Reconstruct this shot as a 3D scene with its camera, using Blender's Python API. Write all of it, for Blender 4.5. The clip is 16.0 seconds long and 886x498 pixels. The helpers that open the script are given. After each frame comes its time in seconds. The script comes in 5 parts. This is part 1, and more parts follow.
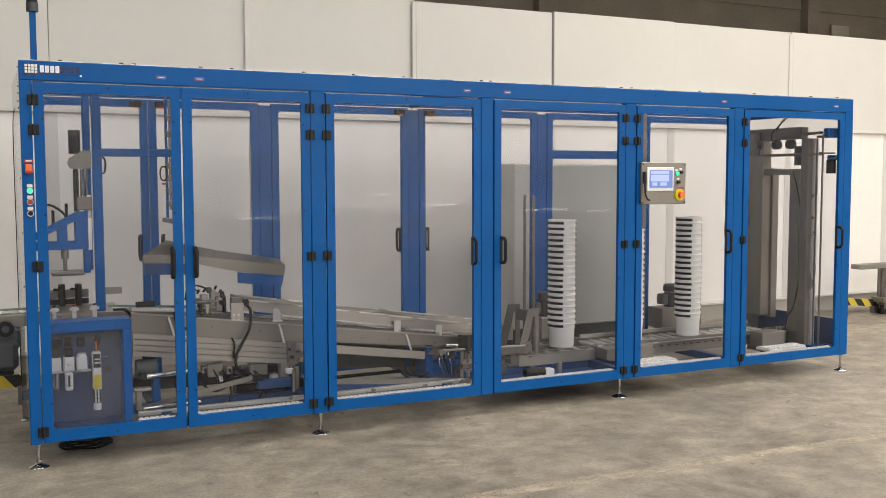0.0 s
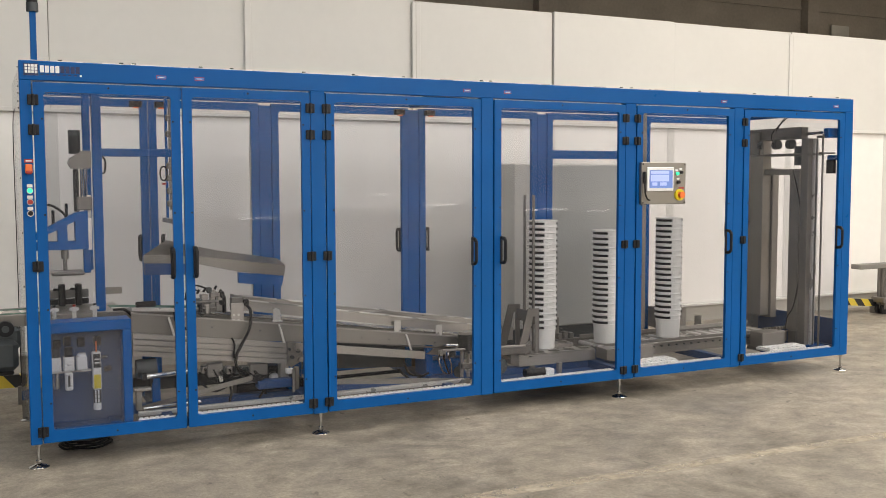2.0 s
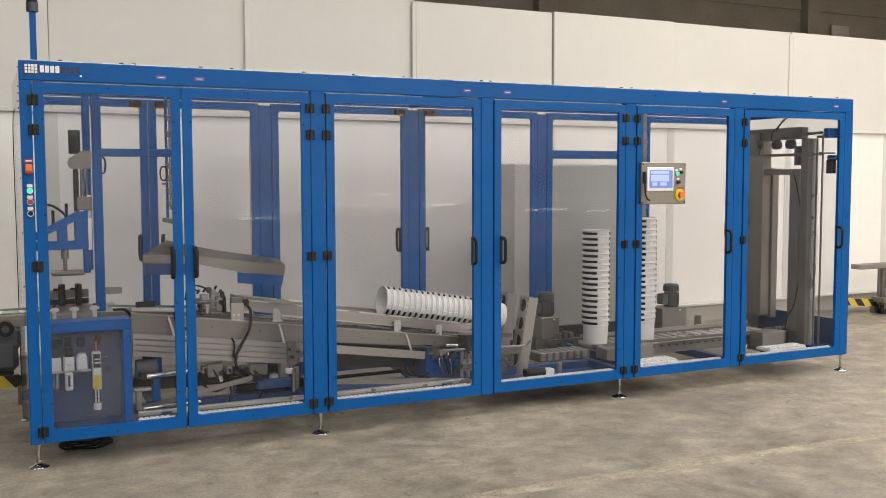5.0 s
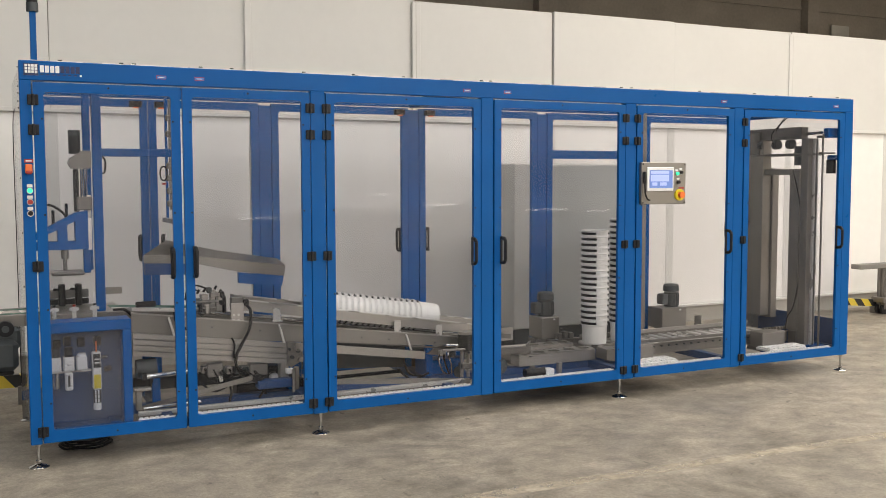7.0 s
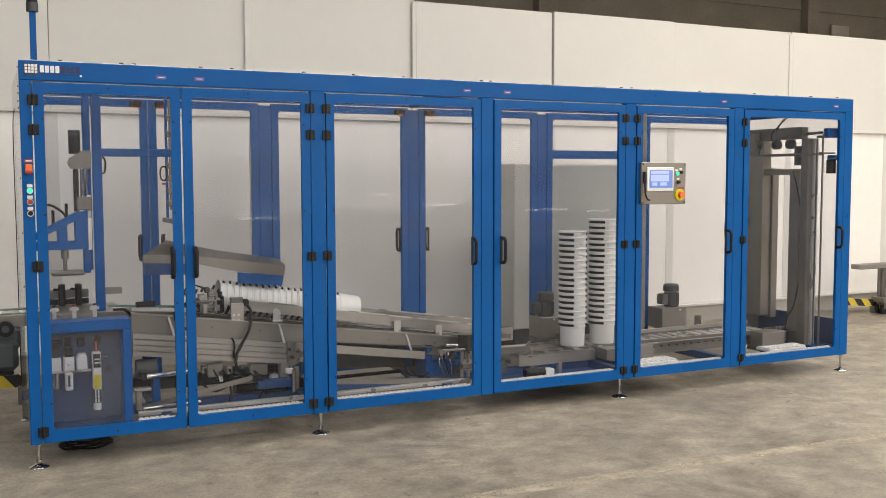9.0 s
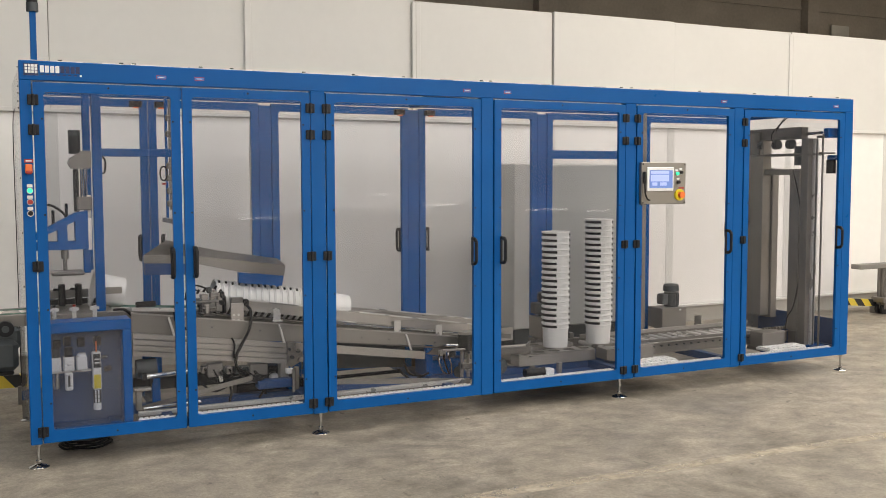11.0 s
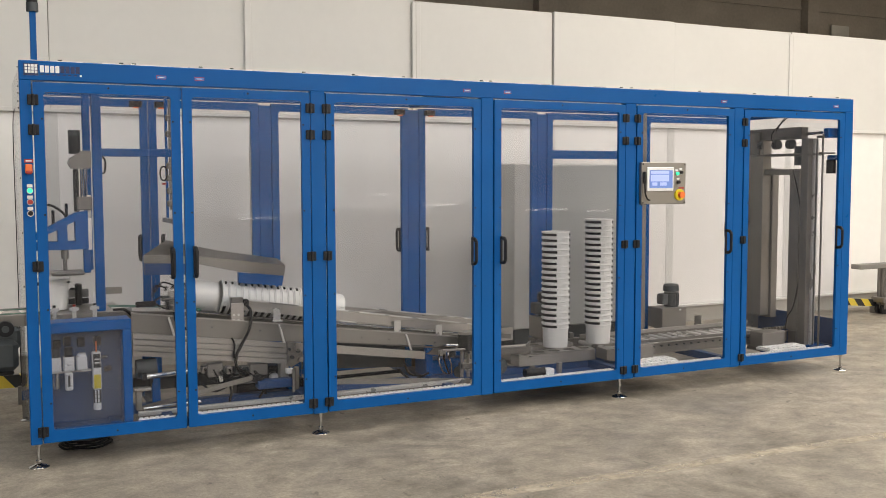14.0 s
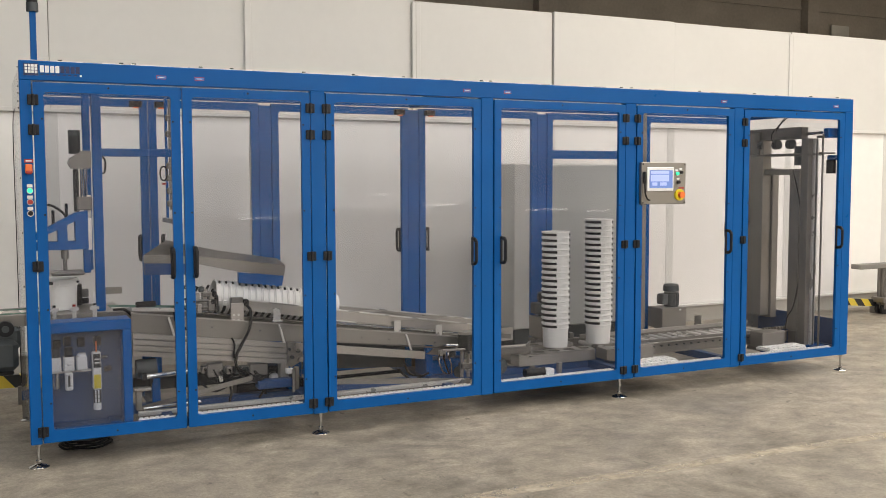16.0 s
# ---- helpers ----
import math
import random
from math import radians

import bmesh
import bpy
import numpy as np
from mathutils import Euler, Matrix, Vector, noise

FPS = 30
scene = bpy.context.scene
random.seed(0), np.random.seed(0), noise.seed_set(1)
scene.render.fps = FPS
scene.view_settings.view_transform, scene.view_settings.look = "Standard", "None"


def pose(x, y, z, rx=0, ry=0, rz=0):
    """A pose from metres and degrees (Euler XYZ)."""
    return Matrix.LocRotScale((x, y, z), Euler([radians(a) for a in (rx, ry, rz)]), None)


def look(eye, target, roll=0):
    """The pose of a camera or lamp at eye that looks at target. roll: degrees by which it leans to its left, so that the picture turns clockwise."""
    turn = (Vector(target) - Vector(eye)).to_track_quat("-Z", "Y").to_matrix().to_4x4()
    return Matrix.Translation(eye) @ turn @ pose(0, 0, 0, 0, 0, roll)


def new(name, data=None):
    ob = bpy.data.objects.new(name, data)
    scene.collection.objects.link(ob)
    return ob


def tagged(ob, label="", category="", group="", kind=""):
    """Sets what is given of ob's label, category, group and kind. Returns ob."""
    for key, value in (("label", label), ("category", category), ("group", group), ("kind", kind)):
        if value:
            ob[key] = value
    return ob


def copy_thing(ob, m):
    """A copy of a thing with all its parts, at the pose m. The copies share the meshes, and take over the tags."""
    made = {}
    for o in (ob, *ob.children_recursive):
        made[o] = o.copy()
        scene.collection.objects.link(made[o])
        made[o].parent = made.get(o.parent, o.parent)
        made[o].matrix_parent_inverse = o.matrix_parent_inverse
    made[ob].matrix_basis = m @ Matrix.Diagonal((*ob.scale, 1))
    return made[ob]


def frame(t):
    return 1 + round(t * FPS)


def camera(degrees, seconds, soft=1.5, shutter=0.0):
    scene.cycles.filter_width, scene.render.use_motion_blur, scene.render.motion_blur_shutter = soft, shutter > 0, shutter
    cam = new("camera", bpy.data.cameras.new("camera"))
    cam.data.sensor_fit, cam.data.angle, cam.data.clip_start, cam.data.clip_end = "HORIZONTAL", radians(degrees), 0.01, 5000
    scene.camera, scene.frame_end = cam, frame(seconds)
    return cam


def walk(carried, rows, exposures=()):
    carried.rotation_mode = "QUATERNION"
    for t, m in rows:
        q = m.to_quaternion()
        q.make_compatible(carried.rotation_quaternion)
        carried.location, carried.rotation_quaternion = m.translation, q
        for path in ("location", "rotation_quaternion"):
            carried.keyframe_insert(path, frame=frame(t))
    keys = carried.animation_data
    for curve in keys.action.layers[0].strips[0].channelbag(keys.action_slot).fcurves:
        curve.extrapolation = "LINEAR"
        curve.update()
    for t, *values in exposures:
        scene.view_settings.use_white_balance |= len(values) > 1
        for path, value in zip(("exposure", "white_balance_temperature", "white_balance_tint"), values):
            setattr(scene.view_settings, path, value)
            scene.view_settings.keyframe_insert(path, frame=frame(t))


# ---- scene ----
# ---------------------------------------------------------------- camera
EYE = (-0.2082, -5.6489, 1.5820)
WAY = (0.43267, 0.89873, -0.07128)
cam = camera(49.52, 16.0, soft=0.75, shutter=0.6)
CAM_POSE = look(EYE, tuple(e + 5 * w for e, w in zip(EYE, WAY)), roll=-0.15)
walk(cam, [(0.0, CAM_POSE), (16.0, CAM_POSE)], exposures=[(0.0, 0.0), (16.0, 0.0)])

# ---------------------------------------------------------------- world and light
world = bpy.data.worlds.new("hall_world")
scene.world = world
world.use_nodes = True
wn = world.node_tree.nodes["Background"]
wn.inputs["Color"].default_value = (0.9, 0.95, 1.0, 1)
wn.inputs["Strength"].default_value = 0.05

LAMP_ROWS = [  # x, y, power, warmth
    (-5.0, -12.2, 108, 0), (1.0, -12.2, 152, 0), (7.0, -12.2, 285, 1), (13.0, -12.2, 250, 1),
    (-5.0, -8.6, 78, 0), (1.0, -8.6, 110, 0), (7.0, -8.6, 228, 1), (13.0, -8.6, 208, 1),
    (-5.0, -5.0, 38, 0), (1.0, -5.0, 55, 0), (7.0, -5.0, 130, 1), (13.0, -5.0, 116, 1),
    (-5.0, -0.6, 5, 0), (1.0, -0.6, 12, 0), (7.6, -0.6, 138, 1), (13.0, -0.6, 155, 1),
]
LAMP_Z = 6.2
for lx, ly, power, warm in LAMP_ROWS:
    ld = bpy.data.lights.new("hall_light", "AREA")
    ld.shape, ld.size, ld.size_y, ld.energy = "RECTANGLE", 4.0, 1.6, power
    ld.color = (1.0, 0.935, 0.84) if warm else (0.91, 0.95, 1.0)
    lo = new("hall_light", ld)
    lo.location = (lx, ly, LAMP_Z - 0.03)


# ---------------------------------------------------------------- materials
def mat(name, base, rough=0.5, metal=0.0, var=0.12, scale=6.0, fine=60.0, bump=0.05, spec=0.5, rand=0.0, coat=0.0,
        stretch=(1, 1, 1)):
    """Base colour varied at two scales, uneven gloss and fine relief."""
    m = bpy.data.materials.new(name)
    m.use_nodes = True
    nt = m.node_tree
    n, ln = nt.nodes, nt.links.new
    b = n["Principled BSDF"]
    b.inputs["Metallic"].default_value = metal
    b.inputs["Specular IOR Level"].default_value = spec
    b.inputs["Coat Weight"].default_value = coat
    co = n.new("ShaderNodeTexCoord")
    mp = n.new("ShaderNodeMapping")
    mp.inputs["Scale"].default_value = stretch
    ln(co.outputs["Object"], mp.inputs["Vector"])
    big, small = n.new("ShaderNodeTexNoise"), n.new("ShaderNodeTexNoise")
    for nd, sc, det in ((big, scale, 5), (small, fine, 3)):
        nd.inputs["Scale"].default_value, nd.inputs["Detail"].default_value = sc, det
        ln(mp.outputs["Vector"], nd.inputs["Vector"])
    add = n.new("ShaderNodeMath")
    add.operation = "MULTIPLY_ADD"
    add.inputs[1].default_value = 0.4
    ln(small.outputs["Fac"], add.inputs[0])
    ln(big.outputs["Fac"], add.inputs[2])
    src = add.outputs[0]
    if rand:
        oi = n.new("ShaderNodeObjectInfo")
        a2 = n.new("ShaderNodeMath")
        a2.operation = "MULTIPLY_ADD"
        a2.inputs[1].default_value = rand
        ln(oi.outputs["Random"], a2.inputs[0])
        ln(src, a2.inputs[2])
        src = a2.outputs[0]
    rp = n.new("ShaderNodeMapRange")
    rp.inputs["From Min"].default_value, rp.inputs["From Max"].default_value = 0.4, 1.0 + rand
    rp.inputs["To Min"].default_value, rp.inputs["To Max"].default_value = 1 - var, 1 + var
    ln(src, rp.inputs["Value"])
    mix = n.new("ShaderNodeVectorMath")
    mix.operation = "SCALE"
    mix.inputs[0].default_value = base[:3]
    ln(rp.outputs["Result"], mix.inputs["Scale"])
    ln(mix.outputs["Vector"], b.inputs["Base Color"])
    rr = n.new("ShaderNodeMapRange")
    rr.inputs["From Min"].default_value, rr.inputs["From Max"].default_value = 0.3, 0.7
    rr.inputs["To Min"].default_value, rr.inputs["To Max"].default_value = max(0.02, rough * 0.75), min(1, rough * 1.25)
    ln(big.outputs["Fac"], rr.inputs["Value"])
    ln(rr.outputs["Result"], b.inputs["Roughness"])
    if bump:
        bp = n.new("ShaderNodeBump")
        bp.inputs["Strength"].default_value, bp.inputs["Distance"].default_value = bump, 0.004
        ln(small.outputs["Fac"], bp.inputs["Height"])
        ln(bp.outputs["Normal"], b.inputs["Normal"])
    return m


def glow(name, col, strength):
    m = bpy.data.materials.new(name)
    m.use_nodes = True
    b = m.node_tree.nodes["Principled BSDF"]
    b.inputs["Base Color"].default_value = (*col, 1)
    b.inputs["Emission Color"].default_value = (*col, 1)
    b.inputs["Emission Strength"].default_value = strength
    return m


def clear_sheet(name, tint, gloss=1.0, haze=0.003):
    """Clear polycarbonate: see-through, a mirror gloss that grows at a slant, and a faint uneven pale film painted in
    as reflected haze.
    """
    m = bpy.data.materials.new(name)
    m.use_nodes = True
    nt = m.node_tree
    n, ln = nt.nodes, nt.links.new
    n.remove(n["Principled BSDF"])
    tr, gl, mx, fr = (n.new("ShaderNodeBsdfTransparent"), n.new("ShaderNodeBsdfGlossy"), n.new("ShaderNodeMixShader"),
                      n.new("ShaderNodeLayerWeight"))
    tr.inputs["Color"].default_value = (*tint, 1)
    gl.inputs["Roughness"].default_value = 0.012
    fr.inputs["Blend"].default_value = 0.5
    pw = n.new("ShaderNodeMath")
    pw.operation = "POWER"
    pw.inputs[1].default_value = 5.0
    ln(fr.outputs["Facing"], pw.inputs[0])
    mul = n.new("ShaderNodeMath")
    mul.operation = "MULTIPLY_ADD"
    mul.inputs[1].default_value, mul.inputs[2].default_value = 0.5 * gloss, 0.02 * gloss
    ln(pw.outputs[0], mul.inputs[0])
    ln(mul.outputs[0], mx.inputs["Fac"])
    # painted haze: pale diffuse film, streaks at a broad scale, specks at a fine one
    co, mp, ns, rg = n.new("ShaderNodeTexCoord"), n.new("ShaderNodeMapping"), n.new("ShaderNodeTexNoise"), n.new("ShaderNodeMapRange")
    mp.inputs["Scale"].default_value = (1.0, 1.0, 0.35)
    ns.inputs["Scale"].default_value, ns.inputs["Detail"].default_value, ns.inputs["Roughness"].default_value = 5.0, 8, 0.65
    rg.inputs["From Min"].default_value, rg.inputs["From Max"].default_value = 0.35, 0.75
    rg.inputs["To Min"].default_value, rg.inputs["To Max"].default_value = 0.35 * haze, 1.8 * haze
    df, mx2 = n.new("ShaderNodeBsdfDiffuse"), n.new("ShaderNodeMixShader")
    df.inputs["Color"].default_value = (0.75, 0.75, 0.77, 1)
    ln(co.outputs["Object"], mp.inputs["Vector"])
    ln(mp.outputs["Vector"], ns.inputs["Vector"])
    ln(ns.outputs["Fac"], rg.inputs["Value"])
    ln(rg.outputs["Result"], mx2.inputs["Fac"])
    ln(tr.outputs["BSDF"], mx2.inputs[1])
    ln(df.outputs["BSDF"], mx2.inputs[2])
    ln(mx2.outputs["Shader"], mx.inputs[1])
    ln(gl.outputs["BSDF"], mx.inputs[2])
    ln(mx.outputs["Shader"], n["Material Output"].inputs["Surface"])
    return m


BLUE = mat("blue_paint", (0.002, 0.086, 0.305), 0.36, var=0.07, scale=3, fine=220, bump=0.04, spec=0.16)
# the frame blue set darker: shade inside the machine is in the colour
BLUE_SHADED = mat("blue_paint_shaded", (0.010, 0.052, 0.165), 0.45, var=0.1, scale=4, fine=150, bump=0.04)
STEEL = mat("brushed_steel", (0.40, 0.378, 0.35), 0.36, 0.75, var=0.08, scale=5, fine=120, bump=0.02, stretch=(1, 1, 6))
STEEL_MID = mat("grey_steel", (0.19, 0.18, 0.168), 0.36, 0.55, var=0.18, scale=5, fine=90, bump=0.02)
SHEET = mat("sheet_steel", (0.27, 0.253, 0.233), 0.38, 0.75, var=0.1, scale=3, fine=140, bump=0.015)
ALU = mat("aluminium", (0.66, 0.645, 0.62), 0.3, 0.6, var=0.06, scale=6, fine=160, bump=0.01)
CHROME = mat("chrome", (0.55, 0.55, 0.55), 0.16, 1.0, var=0.06, scale=9, fine=90, bump=0.0)
BLACK = mat("black_plastic", (0.014, 0.014, 0.016), 0.42, var=0.2, scale=20, fine=200, bump=0.05, spec=0.25)
RUBBER = mat("black_rubber", (0.018, 0.017, 0.017), 0.6, var=0.2, scale=20, fine=200, bump=0.05, spec=0.25)
WHITE_PP = mat("white_plastic", (0.80, 0.79, 0.76), 0.34, var=0.04, scale=10, fine=90, bump=0.02, rand=0.1)
TRAY_WHITE = mat("tray_plastic", (0.78, 0.77, 0.74), 0.5, var=0.06, scale=12, fine=90, bump=0.03)
MOTOR_GREY = mat("motor_paint", (0.05, 0.058, 0.062), 0.5, var=0.15, scale=18, fine=140, bump=0.06)
GREEN = mat("green_belt", (0.02, 0.13, 0.085), 0.55, var=0.15, scale=12, fine=140, bump=0.05)
RED = mat("red_plastic", (0.36, 0.03, 0.022), 0.4, var=0.08, scale=20, bump=0.0)
ORANGE = mat("orange_plastic", (0.75, 0.16, 0.03), 0.4, var=0.08, scale=20, bump=0.0)
YELLOW = mat("yellow_plastic", (0.72, 0.58, 0.02), 0.4, var=0.08, scale=20, bump=0.0)
GREYBOX = mat("grey_enclosure", (0.66, 0.655, 0.62), 0.42, var=0.05, scale=3, fine=120, bump=0.03)
GREYDOOR = mat("grey_cabinet_door", (0.60, 0.61, 0.575), 0.4, var=0.06, scale=3, fine=120, bump=0.03)
LABEL_W = mat("label_white", (0.8, 0.8, 0.8), 0.5, var=0.03, bump=0.0)
NAVY = mat("label_navy", (0.008, 0.022, 0.09), 0.45, var=0.05, bump=0.0)
SKY_TXT = mat("label_blue", (0.03, 0.18, 0.52), 0.45, var=0.05, bump=0.0)
# one white, dimmed above and lifted below to even out the light fall-off
WALL_UP = mat("white_panel_dimmed", (0.67, 0.657, 0.63), 0.5, var=0.035, scale=0.9, fine=14, bump=0.02)
WALL_LOW = mat("white_panel_lifted", (0.88, 0.862, 0.83), 0.45, var=0.05, scale=0.8, fine=10, bump=0.02)
PLINTH = mat("plinth_grey", (0.42, 0.40, 0.36), 0.6, var=0.14, scale=3, fine=40)
CONC_WALL = mat("old_concrete", (0.27, 0.235, 0.195), 0.85, var=0.25, scale=1.2, fine=18, bump=0.2)
CEIL = mat("ceiling_sheet", (0.6, 0.59, 0.57), 0.7, var=0.1, scale=1.0, fine=12)
WOOD_GREY = mat("grey_steel_top", (0.22, 0.21, 0.195), 0.5, 0.4, var=0.15, scale=5, fine=60)
PANE = clear_sheet("clear_polycarbonate", (0.918, 0.922, 0.94), 1.0)
# stronger pale film: the haze of two panes is mixed into this cover
COVER_PANE = clear_sheet("hazy_cover_sheet", (0.93, 0.93, 0.94), 1.2, 0.03)
# tint made up to cut the lamp light that reaches the inside
ROOF_PANE = clear_sheet("light_dimming_roof_sheet", (0.9, 0.895, 0.9), 0.6, 0.004)
BACK_PANE = clear_sheet("back_polycarbonate", (0.96, 0.958, 0.963), 0.5, 0.0015)
SCREEN = glow("screen_glow", (0.14, 0.23, 0.58), 0.28)
SCREEN_LIGHT = glow("screen_fields", (0.36, 0.44, 0.74), 0.4)
GREEN_LIT = glow("green_lamp", (0.03, 0.8, 0.36), 0.9)
WALL_TUBE = glow("wall_tube_glow", (1.0, 0.97, 0.92), 6.0)
TUBE = glow("tube_glow", (1.0, 0.96, 0.9), 2.0)


def floor_material():
    m = mat("concrete_floor", (0.35, 0.307, 0.248), 0.5, var=0.2, scale=1.1, fine=40, bump=0.08, spec=0.4)
    nt = m.node_tree
    n, ln = nt.nodes, nt.links.new
    b = n["Principled BSDF"]
    old = b.inputs["Base Color"].links[0].from_socket
    co = n.new("ShaderNodeTexCoord")

    def blotch(scale, detail, stretch, lo, hi, a, z, distort=0.4):
        mp, nd, r = n.new("ShaderNodeMapping"), n.new("ShaderNodeTexNoise"), n.new("ShaderNodeMapRange")
        mp.inputs["Scale"].default_value = stretch
        nd.inputs["Scale"].default_value, nd.inputs["Detail"].default_value = scale, detail
        nd.inputs["Roughness"].default_value, nd.inputs["Distortion"].default_value = 0.65, distort
        r.inputs["From Min"].default_value, r.inputs["From Max"].default_value = lo, hi
        r.inputs["To Min"].default_value, r.inputs["To Max"].default_value = a, z
        ln(co.outputs["Object"], mp.inputs["Vector"])
        ln(mp.outputs["Vector"], nd.inputs["Vector"])
        ln(nd.outputs["Fac"], r.inputs["Value"])
        return r.outputs["Result"]

    fac = [blotch(0.55, 4, (1, 1, 1), 0.3, 0.7, 0.82, 1.14, 0.6), blotch(2.6, 8, (1, 0.9, 1), 0.34, 0.66, 0.78, 1.14, 0.5),
           blotch(6.0, 8, (0.9, 1.1, 1), 0.36, 0.66, 0.74, 1.14, 0.3), blotch(1.6, 9, (0.8, 1.1, 1), 0.54, 0.68, 1.0, 0.66, 0.9),
           blotch(42, 4, (1, 1, 1), 0.34, 0.68, 0.84, 1.12, 0), blotch(110, 2, (1, 1, 1), 0.32, 0.70, 0.84, 1.12, 0),
           blotch(11, 2, (1, 0.8, 1), 0.25, 0.33, 0.5, 1.0, 0.8), blotch(24, 2, (1, 1, 1), 0.2, 0.27, 0.5, 1.0, 0.3),
           blotch(3.4, 8, (0.6, 1.2, 1), 0.58, 0.68, 1.0, 1.2, 1.4)]
    v = old
    for f in fac:
        sc = n.new("ShaderNodeVectorMath")
        sc.operation = "SCALE"
        ln(v, sc.inputs[0])
        ln(f, sc.inputs["Scale"])
        v = sc.outputs["Vector"]
    ln(v, b.inputs["Base Color"])
    return m


FLOOR = floor_material()


def pale_line_material():
    """Broken pale line: patches of pale colour with bare floor showing between."""
    m = mat("pale_floor_line", (0.56, 0.49, 0.385), 0.6, var=0.12, scale=3, fine=40)
    nt = m.node_tree
    n, ln = nt.nodes, nt.links.new
    tr, mx, nd, r = n.new("ShaderNodeBsdfTransparent"), n.new("ShaderNodeMixShader"), n.new("ShaderNodeTexNoise"), n.new("ShaderNodeMapRange")
    nd.inputs["Scale"].default_value, nd.inputs["Detail"].default_value, nd.inputs["Roughness"].default_value = 2.4, 9, 0.75
    r.inputs["From Min"].default_value, r.inputs["From Max"].default_value = 0.36, 0.66
    r.inputs["To Min"].default_value, r.inputs["To Max"].default_value = 0.0, 0.75
    co = n.new("ShaderNodeTexCoord")
    ln(co.outputs["Object"], nd.inputs["Vector"])
    ln(nd.outputs["Fac"], r.inputs["Value"])
    ln(r.outputs["Result"], mx.inputs["Fac"])
    ln(tr.outputs["BSDF"], mx.inputs[1])
    ln(n["Principled BSDF"].outputs["BSDF"], mx.inputs[2])
    ln(mx.outputs["Shader"], n["Material Output"].inputs["Surface"])
    return m


PALE_LINE = pale_line_material()


def hazard_material():
    m = bpy.data.materials.new("hazard_stripes")
    m.use_nodes = True
    nt = m.node_tree
    n, ln = nt.nodes, nt.links.new
    b = n["Principled BSDF"]
    co, w, cr = n.new("ShaderNodeTexCoord"), n.new("ShaderNodeTexWave"), n.new("ShaderNodeValToRGB")
    mp = n.new("ShaderNodeMapping")
    mp.inputs["Rotation"].default_value = (0, radians(40), 0)
    w.inputs["Scale"].default_value, w.inputs["Distortion"].default_value = 1.9, 0.1
    cr.color_ramp.interpolation = "CONSTANT"
    cr.color_ramp.elements[0].color, cr.color_ramp.elements[1].color = (0.02, 0.02, 0.02, 1), (0.62, 0.47, 0.05, 1)
    cr.color_ramp.elements[1].position = 0.5
    ln(co.outputs["Object"], mp.inputs["Vector"])
    ln(mp.outputs["Vector"], w.inputs["Vector"])
    ln(w.outputs["Fac"], cr.inputs["Fac"])
    ln(cr.outputs["Color"], b.inputs["Base Color"])
    b.inputs["Roughness"].default_value = 0.5
    return m


HAZARD = hazard_material()


# ---------------------------------------------------------------- mesh helpers
def box(bm, x0, y0, z0, x1, y1, z1, bevel=0.0, m=None):
    g = bmesh.ops.create_cube(bm, size=1)
    vs = g["verts"]
    for v in vs:
        v.co = Vector((x0 + (v.co.x + 0.5) * (x1 - x0), y0 + (v.co.y + 0.5) * (y1 - y0), z0 + (v.co.z + 0.5) * (z1 - z0)))
    if bevel:
        es = list({e for v in vs for e in v.link_edges})
        r = bmesh.ops.bevel(bm, geom=es, offset=bevel, segments=1, affect="EDGES", profile=0.5)
        vs = list({v for f in r["faces"] for v in f.verts} | {v for v in vs if v.is_valid})
    if m is not None:
        bmesh.ops.transform(bm, matrix=m, verts=vs)
    return vs


def rod(bm, p, q, r, seg=12, r2=None):
    p, q = Vector(p), Vector(q)
    d = q - p
    m = Matrix.Translation((p + q) / 2) @ d.to_track_quat("Z", "Y").to_matrix().to_4x4()
    return bmesh.ops.create_cone(bm, cap_ends=True, segments=seg, radius1=r, radius2=r if r2 is None else r2, depth=d.length,
                                 matrix=m)["verts"]


def lathe(bm, profile, seg=32, a0=0.0, a1=360.0):
    full = abs(a1 - a0) >= 359.9
    n = seg if full else seg + 1
    rings = []
    for r, z in profile:
        rings.append([bm.verts.new((r * math.cos(radians(a0 + (a1 - a0) * i / seg)), r * math.sin(radians(a0 + (a1 - a0) * i / seg)), z))
                      for i in range(n)])
    for a, b in zip(rings, rings[1:]):
        for i in range(seg):
            j = (i + 1) % n
            bm.faces.new((a[i], a[j], b[j], b[i]))
    return rings


def prism(bm, pts, y0, y1):
    """A flat shape in x, z, drawn out along y."""
    a = [bm.verts.new((x, y0, z)) for x, z in pts]
    b = [bm.verts.new((x, y1, z)) for x, z in pts]
    bm.faces.new(a)
    bm.faces.new(b[::-1])
    for i in range(len(pts)):
        j = (i + 1) % len(pts)
        bm.faces.new((a[j], a[i], b[i], b[j]))


